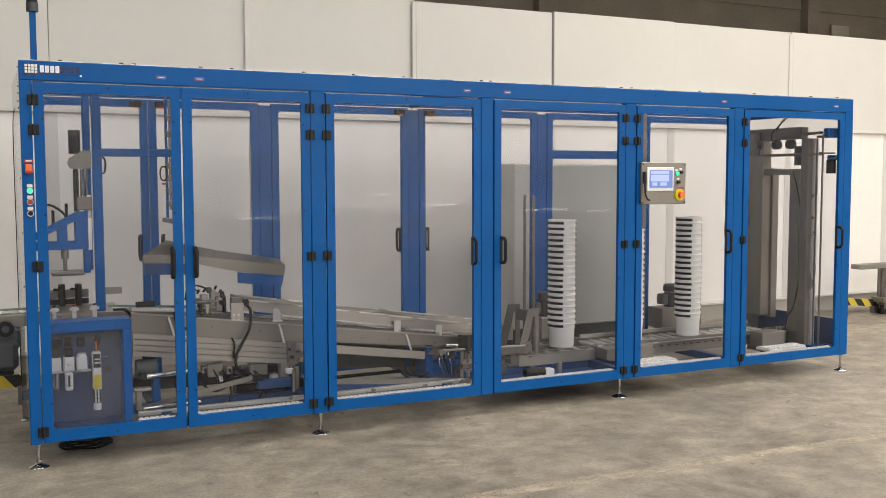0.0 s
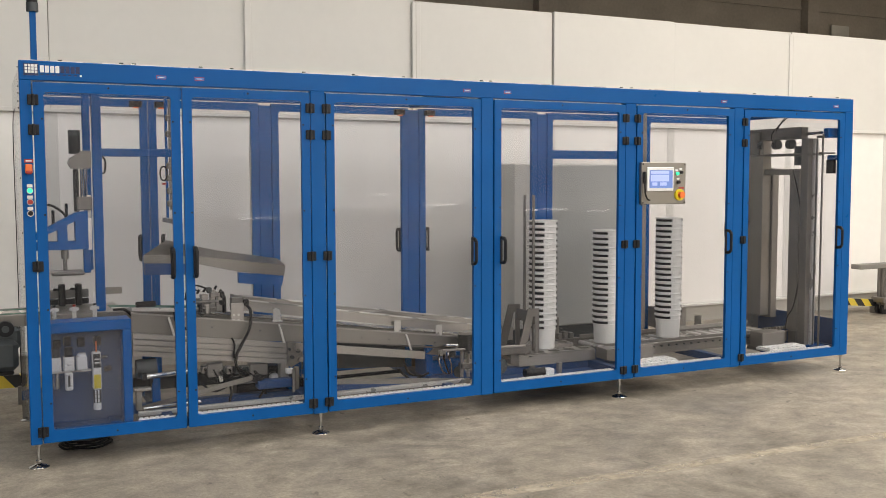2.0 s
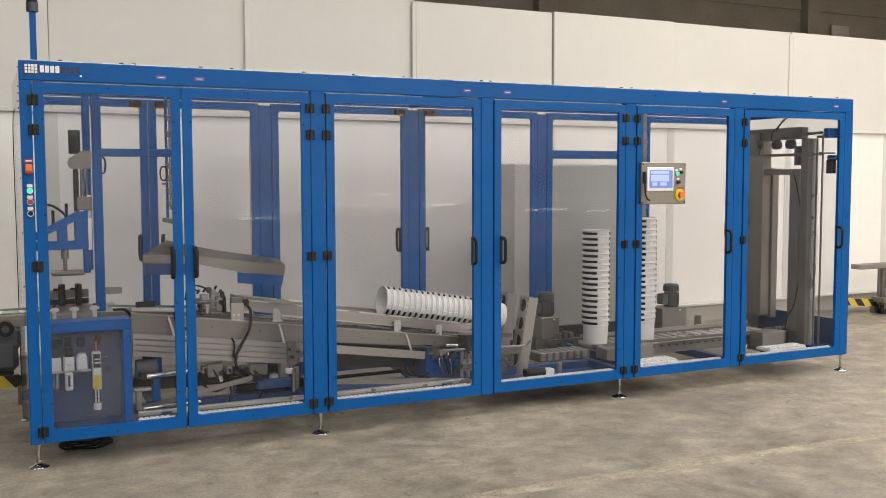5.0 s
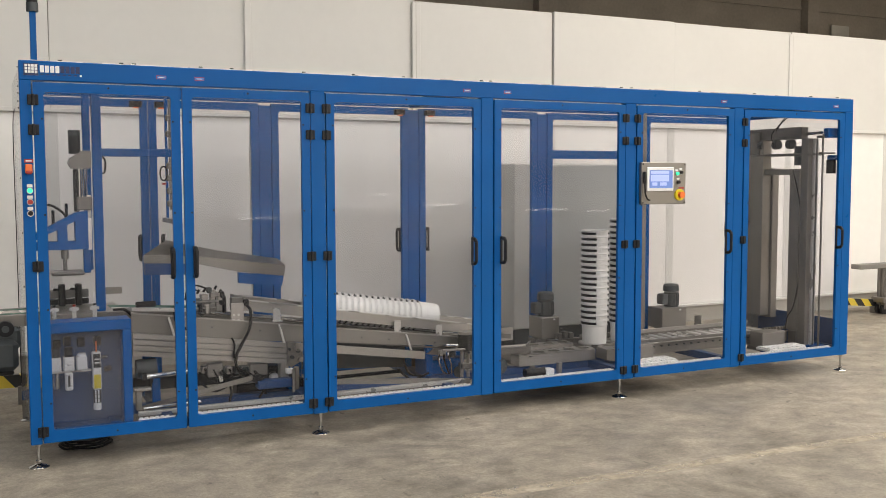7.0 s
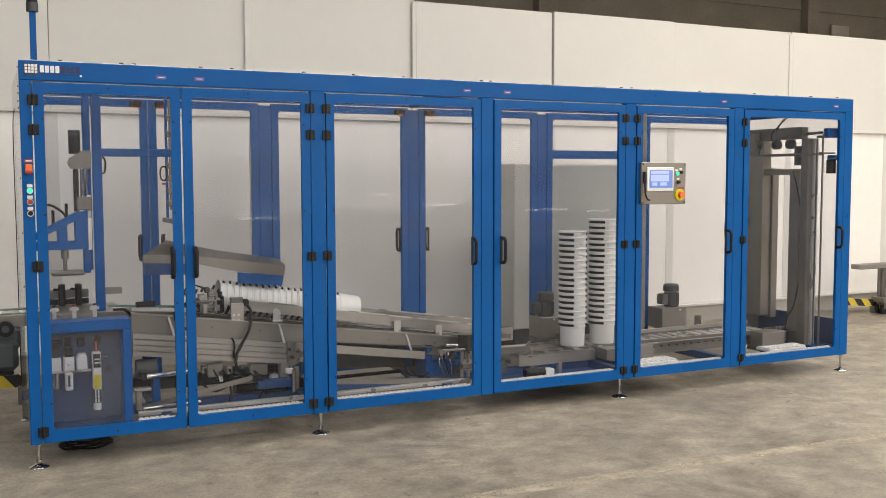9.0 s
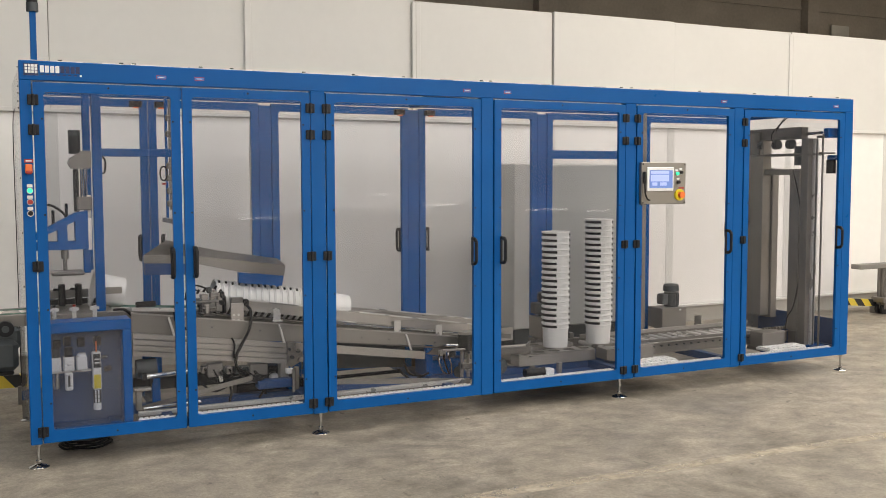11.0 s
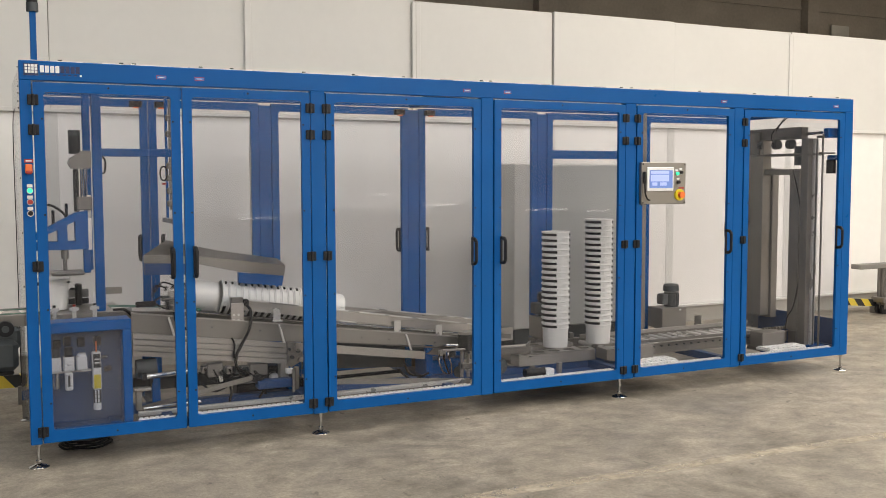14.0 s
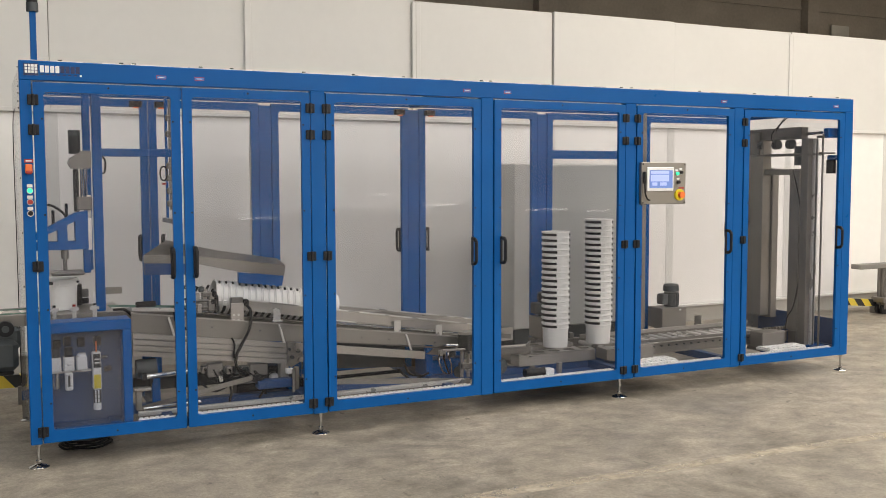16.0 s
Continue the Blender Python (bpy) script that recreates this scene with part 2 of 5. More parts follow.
def tube(bm, pts, r, seg=8, steps=6):
    """A bent cable or pipe through points, as a smooth line."""
    P = [Vector(p) for p in pts]
    line = []
    for i in range(len(P) - 1):
        p0, p1, p2, p3 = P[max(i - 1, 0)], P[i], P[i + 1], P[min(i + 2, len(P) - 1)]
        for k in range(steps):
            t = k / steps
            line.append(0.5 * ((2 * p1) + (p2 - p0) * t + (2 * p0 - 5 * p1 + 4 * p2 - p3) * t * t + (3 * p1 - p0 - 3 * p2 + p3) * t ** 3))
    line.append(P[-1])
    rings = []
    for i, c in enumerate(line):
        d = (line[min(i + 1, len(line) - 1)] - line[max(i - 1, 0)]).normalized()
        u = d.cross(Vector((0.3, 0.9, 0.31))).normalized()
        w = d.cross(u)
        rings.append([bm.verts.new(c + r * (math.cos(6.2832 * k / seg) * u + math.sin(6.2832 * k / seg) * w)) for k in range(seg)])
    for a, b in zip(rings, rings[1:]):
        for k in range(seg):
            bm.faces.new((a[k], a[(k + 1) % seg], b[(k + 1) % seg], b[k]))
    bm.faces.new(rings[0][::-1])
    bm.faces.new(rings[-1])


def finish(bm, name, material, smooth=35):
    bmesh.ops.recalc_face_normals(bm, faces=bm.faces)
    me = bpy.data.meshes.new(name)
    bm.to_mesh(me)
    bm.free()
    me.materials.append(material)
    if smooth:
        me.shade_smooth()
        me.set_sharp_from_angle(angle=radians(smooth))
    return me


def part(name, bm, material, parent=None, label="", smooth=35):
    ob = new(name, finish(bm, name, material, smooth))
    if parent is not None:
        ob.parent = parent
    return tagged(ob, label)


def one(name, material, parent, fn, *args, label="", **kw):
    bm = bmesh.new()
    fn(bm, *args, **kw)
    return part(name, bm, material, parent, label)


def thing(name, label, category, group="", at=(0, 0, 0)):
    ob = new(name)
    ob.location = at
    ob.empty_display_size = 0.1
    return tagged(ob, label, category, group)


# ---------------------------------------------------------------- hall
LINE_AT = (2.498, -1.491, 0.0, 0, 0, -1.66)


def hall():
    bm = bmesh.new()
    box(bm, -14, -14, -0.2, 22, 14, 0.0)
    tagged(part("floor", bm, FLOOR, smooth=0), "worn grey-beige concrete hall floor with dark stains", "floor", kind="structure")
    bm = bmesh.new()
    box(bm, -0.6, -0.05, 0.0005, 8.0, 0.05, 0.0015, m=pose(*LINE_AT))
    tagged(part("floor_line", bm, PALE_LINE, smooth=0), "broken pale line on the concrete floor", "floor marking", kind="structure")
    bm = bmesh.new()
    box(bm, -14, -14, 6.6, 22, 14, 6.8)
    for i in range(13):
        box(bm, -13 + i * 2.8, -14, 6.4, -12.8 + i * 2.8, 14, 6.6)
    tagged(part("ceiling", bm, CEIL, smooth=0), "grey sheet-metal hall ceiling with beams", "ceiling", kind="structure")
    # unseen closing walls, white so that panes and steel pick up bounced light
    for nm, b in (("wall_south", (-14, -14.2, 0, 22, -14, 6.6)), ("wall_west", (-14.2, -14, 0, -14, 14, 6.6)),
                  ("wall_east", (22, -14, 0, 22.2, 14, 6.6))):
        bm = bmesh.new()
        box(bm, *b)
        tagged(part(nm, bm, WALL_LOW, smooth=0), "unseen hall wall, white to throw light back", "wall", kind="structure")
    # far concrete wall behind the partition, with ledges and columns
    bm = bmesh.new()
    box(bm, -14, 9.0, 0, 22, 9.3, 6.6)
    for z in (3.9, 4.45, 5.0):
        box(bm, -14, 8.96, z, 22, 9.0, z + 0.05)
    far = tagged(part("wall_far", bm, CONC_WALL, smooth=0), "dark brown concrete wall behind the white partition", "wall", kind="structure")
    for x in (8.6, 14.9, 21.0):
        one("column", CONC_WALL, far, box, x, 8.8, 0, x + 0.3, 8.99, 6.6)
    one("far_panel", PLINTH, far, box, 15.7, 8.93, 3.6, 16.2, 8.955, 4.75, label="paler square panel")
    # partition of white sheets
    part_wall = tagged(new("wall_north"), "white sheet-panel partition wall with vertical joints", "wall", kind="structure")
    WY = 2.75
    joints = [-6.3, -4.65, -3.0, -1.3, 0.33, 1.95, 3.551, 5.07, 6.6, 8.32, 9.95, 11.6, 13.2]
    for i, (a, b) in enumerate(zip(joints, joints[1:])):
        off = (0.0, 0.012, 0.004)[i % 3]
        top = 3.27 + (0.012, 0.0, 0.008)[i % 3]
        if i == 4:
            off = 0.02
        if i == 6:
            off, top = 0.0, 3.27
        if i == 7:
            off, top = -0.02, 3.28
        one("panel", WALL_UP, part_wall, box, a + (0.003 if i != 7 else 0.012), WY + off, 2.17, b - 0.003, WY + 0.04 + off, top, bevel=0.003)
        one("lower_panel", WALL_LOW, part_wall, box, a + 0.003, WY + 0.012, 0.2, b - 0.003, WY + 0.05, 2.14, bevel=0.003)
        if i in (5, 6, 8, 9):
            w = 0.03 if i != 6 else 0.042
            d = 0.006 if i != 6 else 0.03
            js = one("joint_strip", WALL_UP, part_wall, box, a - w, WY - d, 2.175, a + w, WY - 0.0005, 3.262, bevel=0.004)
            if i == 6:
                one("strip_groove", PLINTH, js, box, a - w - 0.006, WY - 0.004, 2.175, a - w - 0.001, WY - 0.0005, 3.262)
                one("strip_groove", PLINTH, js, box, a - 0.008, WY - d - 0.002, 2.175, a - 0.004, WY - d, 3.262)
        if i in (4, 7, 8, 9, 10):
            one("joint_strip", WALL_UP, part_wall, box, a - 0.05, WY + 0.008, 0.21, a + 0.05, WY + 0.0115, 2.135, bevel=0.0015)
    bm = bmesh.new()
    box(bm, -6.3, WY - 0.03, 2.138, 13.2, WY + 0.06, 2.172, bevel=0.003)
    part("trim", bm, WALL_UP, part_wall, "white ledge strip along the wall")
    bm = bmesh.new()
    box(bm, -6.3, WY - 0.03, 0.175, 13.2, WY + 0.06, 0.2, bevel=0.003)
    part("lower_ledge", bm, WALL_UP, part_wall)
    bm = bmesh.new()
    box(bm, -6.3, WY + 0.02, 0.0, 13.2, WY + 0.08, 0.175)
    part("plinth", bm, PLINTH, part_wall, "grey recessed plinth")
    # ceiling luminaires
    for lx, ly, *_ in LAMP_ROWS:
        t = thing("ceiling_light", "long white ceiling luminaire with a lit diffuser", "ceiling light", "hall luminaires", (lx, ly, LAMP_Z))
        one("housing", LABEL_W, t, box, -2.05, -0.85, 0.0, 2.05, 0.85, 0.2, bevel=0.01)
        for rx in (-1.2, 1.2):
            one("hanger_rod", STEEL_MID, t, rod, (rx, 0, 0.2), (rx, 0, 0.41), 0.01, 8)
        one("diffuser", TUBE, t, box, -2.0, -0.8, -0.02, 2.0, 0.8, 0.0)


hall()


# unseen glowing tubes, placed so the door panes reflect pale streaks
def wall_tube(x0, x1, z):
    t = thing("wall_tube_light", "unseen lit tube added for its streak in the door panes", "tube lamp", "wall tubes", (x0, -14.0, z))
    one("housing", LABEL_W, t, box, 0, 0, -0.05, x1 - x0, 0.05, 0.05, bevel=0.006)
    one("lit_tube", WALL_TUBE, t, rod, (0.05, 0.075, 0), (x1 - x0 - 0.05, 0.075, 0), 0.024, 12)


for tx0, tx1, tz in ((11.33, 12.58, 0.88), (13.05, 13.79, 0.83), (8.71, 9.66, 1.03), (4.5, 5.51, 0.81), (7.29, 8.09, 1.28)):
    wall_tube(tx0, tx1, tz)

# ---------------------------------------------------------------- enclosure
X_END, DEPTH, Z_BOT, Z_TOP = 6.224, 1.27, 0.135, 2.23
POSTS = [(0.0, 0.059), (1.62, 1.711), (2.796, 2.886), (3.963, 4.054), (4.971, 5.061), (6.134, 6.224)]
BACK_POSTS = [(0.045, 0.10), (1.62, 1.711), (2.796, 2.886), (3.963, 4.054), (4.971, 5.061), (6.134, 6.224)]
DOORS = [(0.062, 0.845, 'L'), (0.851, 1.617, 'R'), (1.714, 2.793, 'L'), (2.889, 3.96, 'R'), (4.057, 4.968, 'L'), (5.064, 6.131, 'L')]


def hinge_mesh():
    bm = bmesh.new()
    box(bm, -0.028, -0.012, -0.028, 0.028, 0.0, 0.028, bevel=0.003)
    rod(bm, (0, -0.014, -0.03), (0, -0.014, 0.03), 0.008)
    for sx in (-0.017, 0.017):
        for sz in (-0.016, 0.016):
            rod(bm, (sx, -0.0145, sz), (sx, -0.011, sz), 0.004, 8)
    return finish(bm, "hinge", BLACK)


def handle_mesh():
    bm = bmesh.new()
    # a D-shaped grip: slim bar, slanted shoulders, two feet and a thin back strip
    box(bm, -0.0105, -0.070, -0.066, 0.0105, -0.050, 0.066, bevel=0.006)
    box(bm, -0.0085, -0.006, -0.088, 0.0085, 0.0, 0.088, bevel=0.002)
    for s in (-1, 1):
        rod(bm, (0, -0.060, s * 0.062), (0, -0.040, s * 0.082), 0.0115, 10)
        rod(bm, (0, -0.042, s * 0.081), (0, -0.001, s * 0.084), 0.0115, 10)
    return finish(bm, "handle", BLACK)


def screw_mesh():
    bm = bmesh.new()
    rod(bm, (0, 0, 0), (0, -0.003, 0), 0.006, 8)
    return finish(bm, "screw", BLACK)


HINGE, HANDLE, SCREW = hinge_mesh(), handle_mesh(), screw_mesh()


def rounded_frame(bm, x0, x1, z0, z1, sl, sr, st, sb, y0, y1, r=0.018):
    """A door leaf: a flat frame with a round-cornered opening."""
    def loop(a, b, c, d, rad):
        pts = []
        for cx, cz, s in ((b - rad, d - rad, 0), (a + rad, d - rad, 90), (a + rad, c + rad, 180), (b - rad, c + rad, 270)):
            for k in range(4):
                an = radians(s + 30 * k)
                pts.append((cx + rad * math.cos(an), cz + rad * math.sin(an)))
        return pts
    o, i = loop(x0, x1, z0, z1, 0.003), loop(x0 + sl, x1 - sr, z0 + sb, z1 - st, r)
    vs = [[bm.verts.new((x, y, z)) for x, z in l] for y in (y0, y1) for l in (o, i)]
    n = len(o)
    for k in range(n):
        j = (k + 1) % n
        bm.faces.new((vs[0][k], vs[0][j], vs[1][j], vs[1][k]))
        bm.faces.new((vs[2][k], vs[3][k], vs[3][j], vs[2][j]))
        bm.faces.new((vs[0][j], vs[0][k], vs[2][k], vs[2][j]))
        bm.faces.new((vs[1][k], vs[1][j], vs[3][j], vs[3][k]))


def door(parent, x0, x1, hinge_side, y, front=True):
    z0, z1 = (0.14, 2.115) if front else (0.14, 2.138)
    if front:
        x0, x1 = x0 + 0.004, x1 - 0.004
    bm = bmesh.new()
    ya, yb = (y - 0.004, y + 0.022) if front else (y - 0.03, y + 0.004)
    rounded_frame(bm, x0, x1, z0, z1, 0.052, 0.052, 0.052, 0.066, ya, yb)
    d = part("front_door" if front else "back_door", bm, BLUE, parent, "blue framed door with a clear pane")
    p = one("pane", PANE if front else BACK_PANE, d, box, x0 + 0.045, y + 0.008, z0 + 0.05, x1 - 0.045, y + 0.012, z1 - 0.045)
    p.visible_shadow = False
    if front:
        # pale brush strip seen along the lower edge of the pane
        bm = bmesh.new()
        xs = 0.575 if x0 < 0.1 else x0 + 0.056
        n = int((x1 - xs - 0.06) / 0.03)
        box(bm, xs, y + 0.032, z0 + 0.05, x1 - 0.056, y + 0.04, z0 + 0.072)
        for k in range(n):
            a = xs + 0.004 + k * 0.03
            box(bm, a, y + 0.03, z0 + 0.068, a + 0.02, y + 0.042, z0 + 0.079)
        part("sealing_strip", bm, TRAY_WHITE, d, "pale toothed sealing strip", smooth=0)
    if front:
        spots = [(x, 0.36 + k * 0.52) for k in range(4) for x in (x0 + 0.042, x1 - 0.042)] + [((x0 + x1) / 2, z0 + 0.03), ((x0 + x1) / 2, z1 - 0.02)]
        for x, z in spots:
            sc = new("screw", SCREW)
            sc.parent, sc.location = d, (x, ya, z)
    hx = x0 - 0.001 if hinge_side == "L" else x1 + 0.001
    for z in ((0.205, 1.12, 1.86, 2.02) if front else (0.3, 2.0)):
        if not front:
            continue
        h = new("hinge", HINGE)
        h.parent, h.location = d, (hx, y - 0.004, z)
    gx = x1 - 0.03 if hinge_side == "L" else x0 + 0.03
    fx = x1 - 0.064 if hinge_side == "L" else x0 + 0.052
    h = new("handle", HANDLE)
    h.parent = d
    h.matrix_basis = pose(fx, ya, 1.113) if front else pose(gx - 0.028 if hinge_side == "L" else gx + 0.062, yb, 1.12, 0, 0, 180)
    if not front:
        sx = x1 - 0.12 if hinge_side == "L" else x0 + 0.04
        sw = one("door_switch", BLACK, d, box, sx, ya - 0.045, 2.085, sx + 0.08, ya - 0.001, 2.125, bevel=0.004, label="black interlock switch")
        one("switch_plate", ORANGE, sw, box, sx + 0.02, ya - 0.047, 2.075, sx + 0.06, ya - 0.03, 2.084)
    if front:
        # interlock sensor tag above the door
        tx = x1 - 0.1 if hinge_side == "L" else x0 + 0.1
        tg = one("warning_tag", RED, d, box, tx - 0.027, -0.002, 2.158, tx + 0.027, -0.0002, 2.178)
        one("tag_field", SKY_TXT, tg, box, tx - 0.024, -0.003, 2.161, tx + 0.024, -0.002, 2.175)
        one("tag_text_bar", GREYBOX, tg, box, tx - 0.016, -0.004, 2.166, tx + 0.016, -0.003, 2.17)
    return d


def leveling_foot(parent, x, y):
    bm = bmesh.new()
    rings = lathe(bm, [(0.001, 0.022), (0.014, 0.022), (0.022, 0.018), (0.05, 0.008), (0.055, 0.003), (0.055, 0.0), (0.001, 0.0)], 24)
    rod(bm, (0, 0, 0.02), (0, 0, 0.15), 0.009, 12)
    rod(bm, (0, 0, 0.028), (0, 0, 0.04), 0.017, 6)
    rod(bm, (0, 0, 0.118), (0, 0, 0.134), 0.018, 6)
    ob = part("levelling_foot", bm, CHROME, parent, "bright metal levelling foot")
    ob.location = (x, y, 0)


def enclosure():
    t = thing("machine_enclosure", "long blue machine enclosure with six clear framed doors on levelling feet", "machine housing")
    for a, b in POSTS:
        one("front_post", BLUE, t, box, a, 0.0, Z_BOT, b, 0.06, 2.125, bevel=0.003)
    for a, b in BACK_POSTS:
        one("back_post", BLUE, t, box, a, DEPTH - 0.06, Z_BOT, b, DEPTH, 2.125, bevel=0.003)
    one("front_top_beam", BLUE, t, box, 0.0, 0.0, 2.125, X_END, 0.06, Z_TOP, bevel=0.004)
    one("back_top_beam", BLUE, t, box, 0.075, DEPTH - 0.06, 2.148, X_END, DEPTH, Z_TOP, bevel=0.004)
    # sills and rails take the darker blue that carries their shade
    one("front_sill", BLUE_SHADED, t, box, 0.066, 0.042, Z_BOT, X_END - 0.093, 0.1, 0.185, bevel=0.003)
    one("back_sill", BLUE_SHADED, t, box, 0.0, DEPTH - 0.06, Z_BOT, X_END, DEPTH - 0.001, 0.2, bevel=0.003)
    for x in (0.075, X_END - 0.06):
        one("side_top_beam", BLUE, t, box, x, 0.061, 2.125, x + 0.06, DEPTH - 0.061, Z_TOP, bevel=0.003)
        one("side_sill", BLUE_SHADED, t, box, x, 0.061, Z_BOT, x + 0.06, DEPTH - 0.061, 0.2, bevel=0.003)
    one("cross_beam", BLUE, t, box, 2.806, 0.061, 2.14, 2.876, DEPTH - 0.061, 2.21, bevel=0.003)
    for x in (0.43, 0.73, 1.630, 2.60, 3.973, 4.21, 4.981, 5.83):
        one("cross_sill", BLUE_SHADED, t, box, x, 0.101, 0.14, x + 0.06, DEPTH - 0.061, 0.2, bevel=0.003)
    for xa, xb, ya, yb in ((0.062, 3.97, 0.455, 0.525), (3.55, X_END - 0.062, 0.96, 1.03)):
        one("base_rail", BLUE_SHADED, t, box, xa, ya, 0.142, xb, yb, 0.198, bevel=0.003)
    one("side_plate", BLUE_SHADED, t, box, X_END - 0.035, 0.062, 0.201, X_END - 0.03, DEPTH - 0.062, 0.42, label="blue lower side plate, its shade set in the colour")
    sp = one("side_pane", BACK_PANE, t, box, X_END - 0.034, 0.062, 0.43, X_END - 0.03, DEPTH - 0.062, 2.12)
    sp.visible_shadow = False
    lp = one("side_pane", BACK_PANE, t, box, 0.0, 0.065, 0.2, 0.004, DEPTH - 0.06, 2.2)
    lp.visible_shadow = False
    bm = bmesh.new()
    tube(bm, [(0.012, DEPTH - 0.1, 2.05), (0.0, DEPTH - 0.05, 1.9), (0.0, DEPTH - 0.05, 1.2), (0.0, DEPTH - 0.05, 0.25)], 0.003, 6)
    part("edge_seal", bm, RUBBER, t, "thin dark edge seal")
    one("corner_leg", STEEL_MID, t, box, 0.0, DEPTH - 0.05, 0.0, 0.03, DEPTH - 0.02, 0.75, bevel=0.003)
    for k, z in enumerate((2.2, 2.1, 2.06, 2.02, 1.98, 1.6, 1.3, 1.0)):
        one("pane_clip", BLACK, t, box, -0.006, 0.07 + (k % 2) * 0.05, z - 0.004, -0.001, 0.08 + (k % 2) * 0.05, z + 0.004)
    # unseen roof sheets, put in to hold back light from above
    for a, b in ((0.061, 2.804), (2.878, X_END - 0.061)):
        one("roof_sheet", ROOF_PANE, t, box, a, 0.062, 2.205, b, DEPTH - 0.062, 2.212, label="unseen clear roof sheet, tinted to dim the inside")
    # the bright highlight on the beam's top edge, made as a pale strip
    one("roof_edge", ALU, t, box, 0.002, 0.004, Z_TOP, X_END - 0.002, 0.058, Z_TOP + 0.004, label="pale strip drawn as the roof edge highlight")
    # bolts along the roof edge
    for x in (0.21, 0.53, 0.6, 0.97, 1.15, 1.59, 1.91, 2.25, 2.81, 2.88, 3.94, 4.03, 4.65, 5.19, 5.78, 6.07):
        one("roof_bolt", BLACK, t, rod, (x, 0.03, Z_TOP), (x, 0.03, Z_TOP + 0.012), 0.012, 8)
    for a, b, s in DOORS:
        door(t, a, b, s, 0.0)
    back = [(0.138, *DOORS[0][1:]), *DOORS[1:]]
    for i, (a, b, s) in enumerate(back):
        d = door(t, a, b, s, DEPTH - 0.035, front=False)
        if i == 4:
            one("back_rail", BLUE, d, box, a + 0.05, DEPTH - 0.062, 1.76, b - 0.05, DEPTH - 0.036, 1.83)
    for x in (0.039, 1.675, 3.959, 6.195):
        leveling_foot(t, x, 0.04)
        leveling_foot(t, x, DEPTH - 0.05)
    # maker's sign: a plate of white squares and two words reduced to plain shapes
    sg = one("sign_plate", NAVY, t, box, 0.024, -0.003, 2.15, 0.098, -0.0005, 2.214, label="dark blue sign plate with white squares")
    for i in range(4):
        for j in range(3):
            one("sign_square", LABEL_W, sg, box, 0.030 + i * 0.0165, -0.005, 2.163 + j * 0.0165, 0.043 + i * 0.0165, -0.003, 2.176 + j * 0.0165)
    for i in range(8):
        one("sign_bar", LABEL_W if i < 4 else NAVY, t, box, 0.106 + i * 0.0258, -0.003, 2.168, 0.126 + i * 0.0258, -0.0005, 2.205)
    for i in range(7):
        one("small_sign_bar", NAVY, t, box, 0.108 + i * 0.028, -0.002, 2.154, 0.124 + i * 0.028, -0.0005, 2.160)
    one("sign_dot", LABEL_W, t, rod, (0.312, -0.0005, 2.157), (0.312, -0.003, 2.157), 0.006, 12)
    return t


enclosure()

# ---------------------------------------------------------------- pails
PAIL_H, PITCH, LANE = 0.19, 0.0442, 0.65


def make_pail():
    t = thing("pail", "white plastic pail with a black carrying handle, nested in a stack", "pail", "white pails")
    bm = bmesh.new()
    lathe(bm, [(0.001, 0.004), (0.086, 0.004), (0.089, 0.0), (0.092, 0.0), (0.0935, 0.006), (0.099, 0.145), (0.1045, 0.1455), (0.1055, 0.149),
               (0.1045, 0.1525), (0.1, 0.153), (0.1005, 0.178), (0.109, 0.1785), (0.111, 0.183), (0.1095, 0.189), (0.104, 0.19), (0.1, 0.188),
               (0.0985, 0.15), (0.09, 0.012), (0.001, 0.010)], 40)
    part("body", bm, WHITE_PP, t)
    # handle band lying against the wall below the rim
    bm = bmesh.new()
    prof = [(0.1003, 0.1555), (0.1052, 0.156), (0.1056, 0.166), (0.1052, 0.1745), (0.1003, 0.175), (0.1003, 0.1555)]
    lathe(bm, prof, 26, 72, 246)
    part("handle", bm, BLACK, t, "black plastic carrying handle")
    # lugs and ribs
    for az in (252, 70):
        bm = bmesh.new()
        box(bm, 0.098, -0.018, 0.154, 0.107, 0.018, 0.1785, bevel=0.002, m=pose(0, 0, 0, 0, 0, az))
        rod(bm, (0.106 * math.cos(radians(az)), 0.106 * math.sin(radians(az)), 0.166),
            (0.1095 * math.cos(radians(az)), 0.1095 * math.sin(radians(az)), 0.166), 0.008, 10)
        part("lug", bm, WHITE_PP, t)
    bm = bmesh.new()
    box(bm, 0.1, -0.011, 0.159, 0.1125, 0.011, 0.171, bevel=0.002, m=pose(0, 0, 0, 0, 0, 338))
    part("tab", bm, BLACK, t, "dark grip tab")
    bm = bmesh.new()
    box(bm, 0.0925, -0.006, 0.02, 0.0955, 0.006, 0.036, bevel=0.001, m=pose(0, 0, 0, 0, 0, 278))
    part("mould_mark", bm, GREYBOX, t, "small grey mould mark")
    return t


def smoothstep(a, b, t):
    u = min(1.0, max(0.0, (t - a) / (b - a)))
    return u * u * (3 - 2 * u)


def lerp_rows(rows, t):
    if t <= rows[0][0]:
        return rows[0][1:]
    for p, q in zip(rows, rows[1:]):
        if t <= q[0]:
            u = (t - p[0]) / (q[0] - p[0])
            return tuple(a + (b - a) * u for a, b in zip(p[1:], q[1:]))
    return rows[-1][1:]


BASE_Z = 0.291
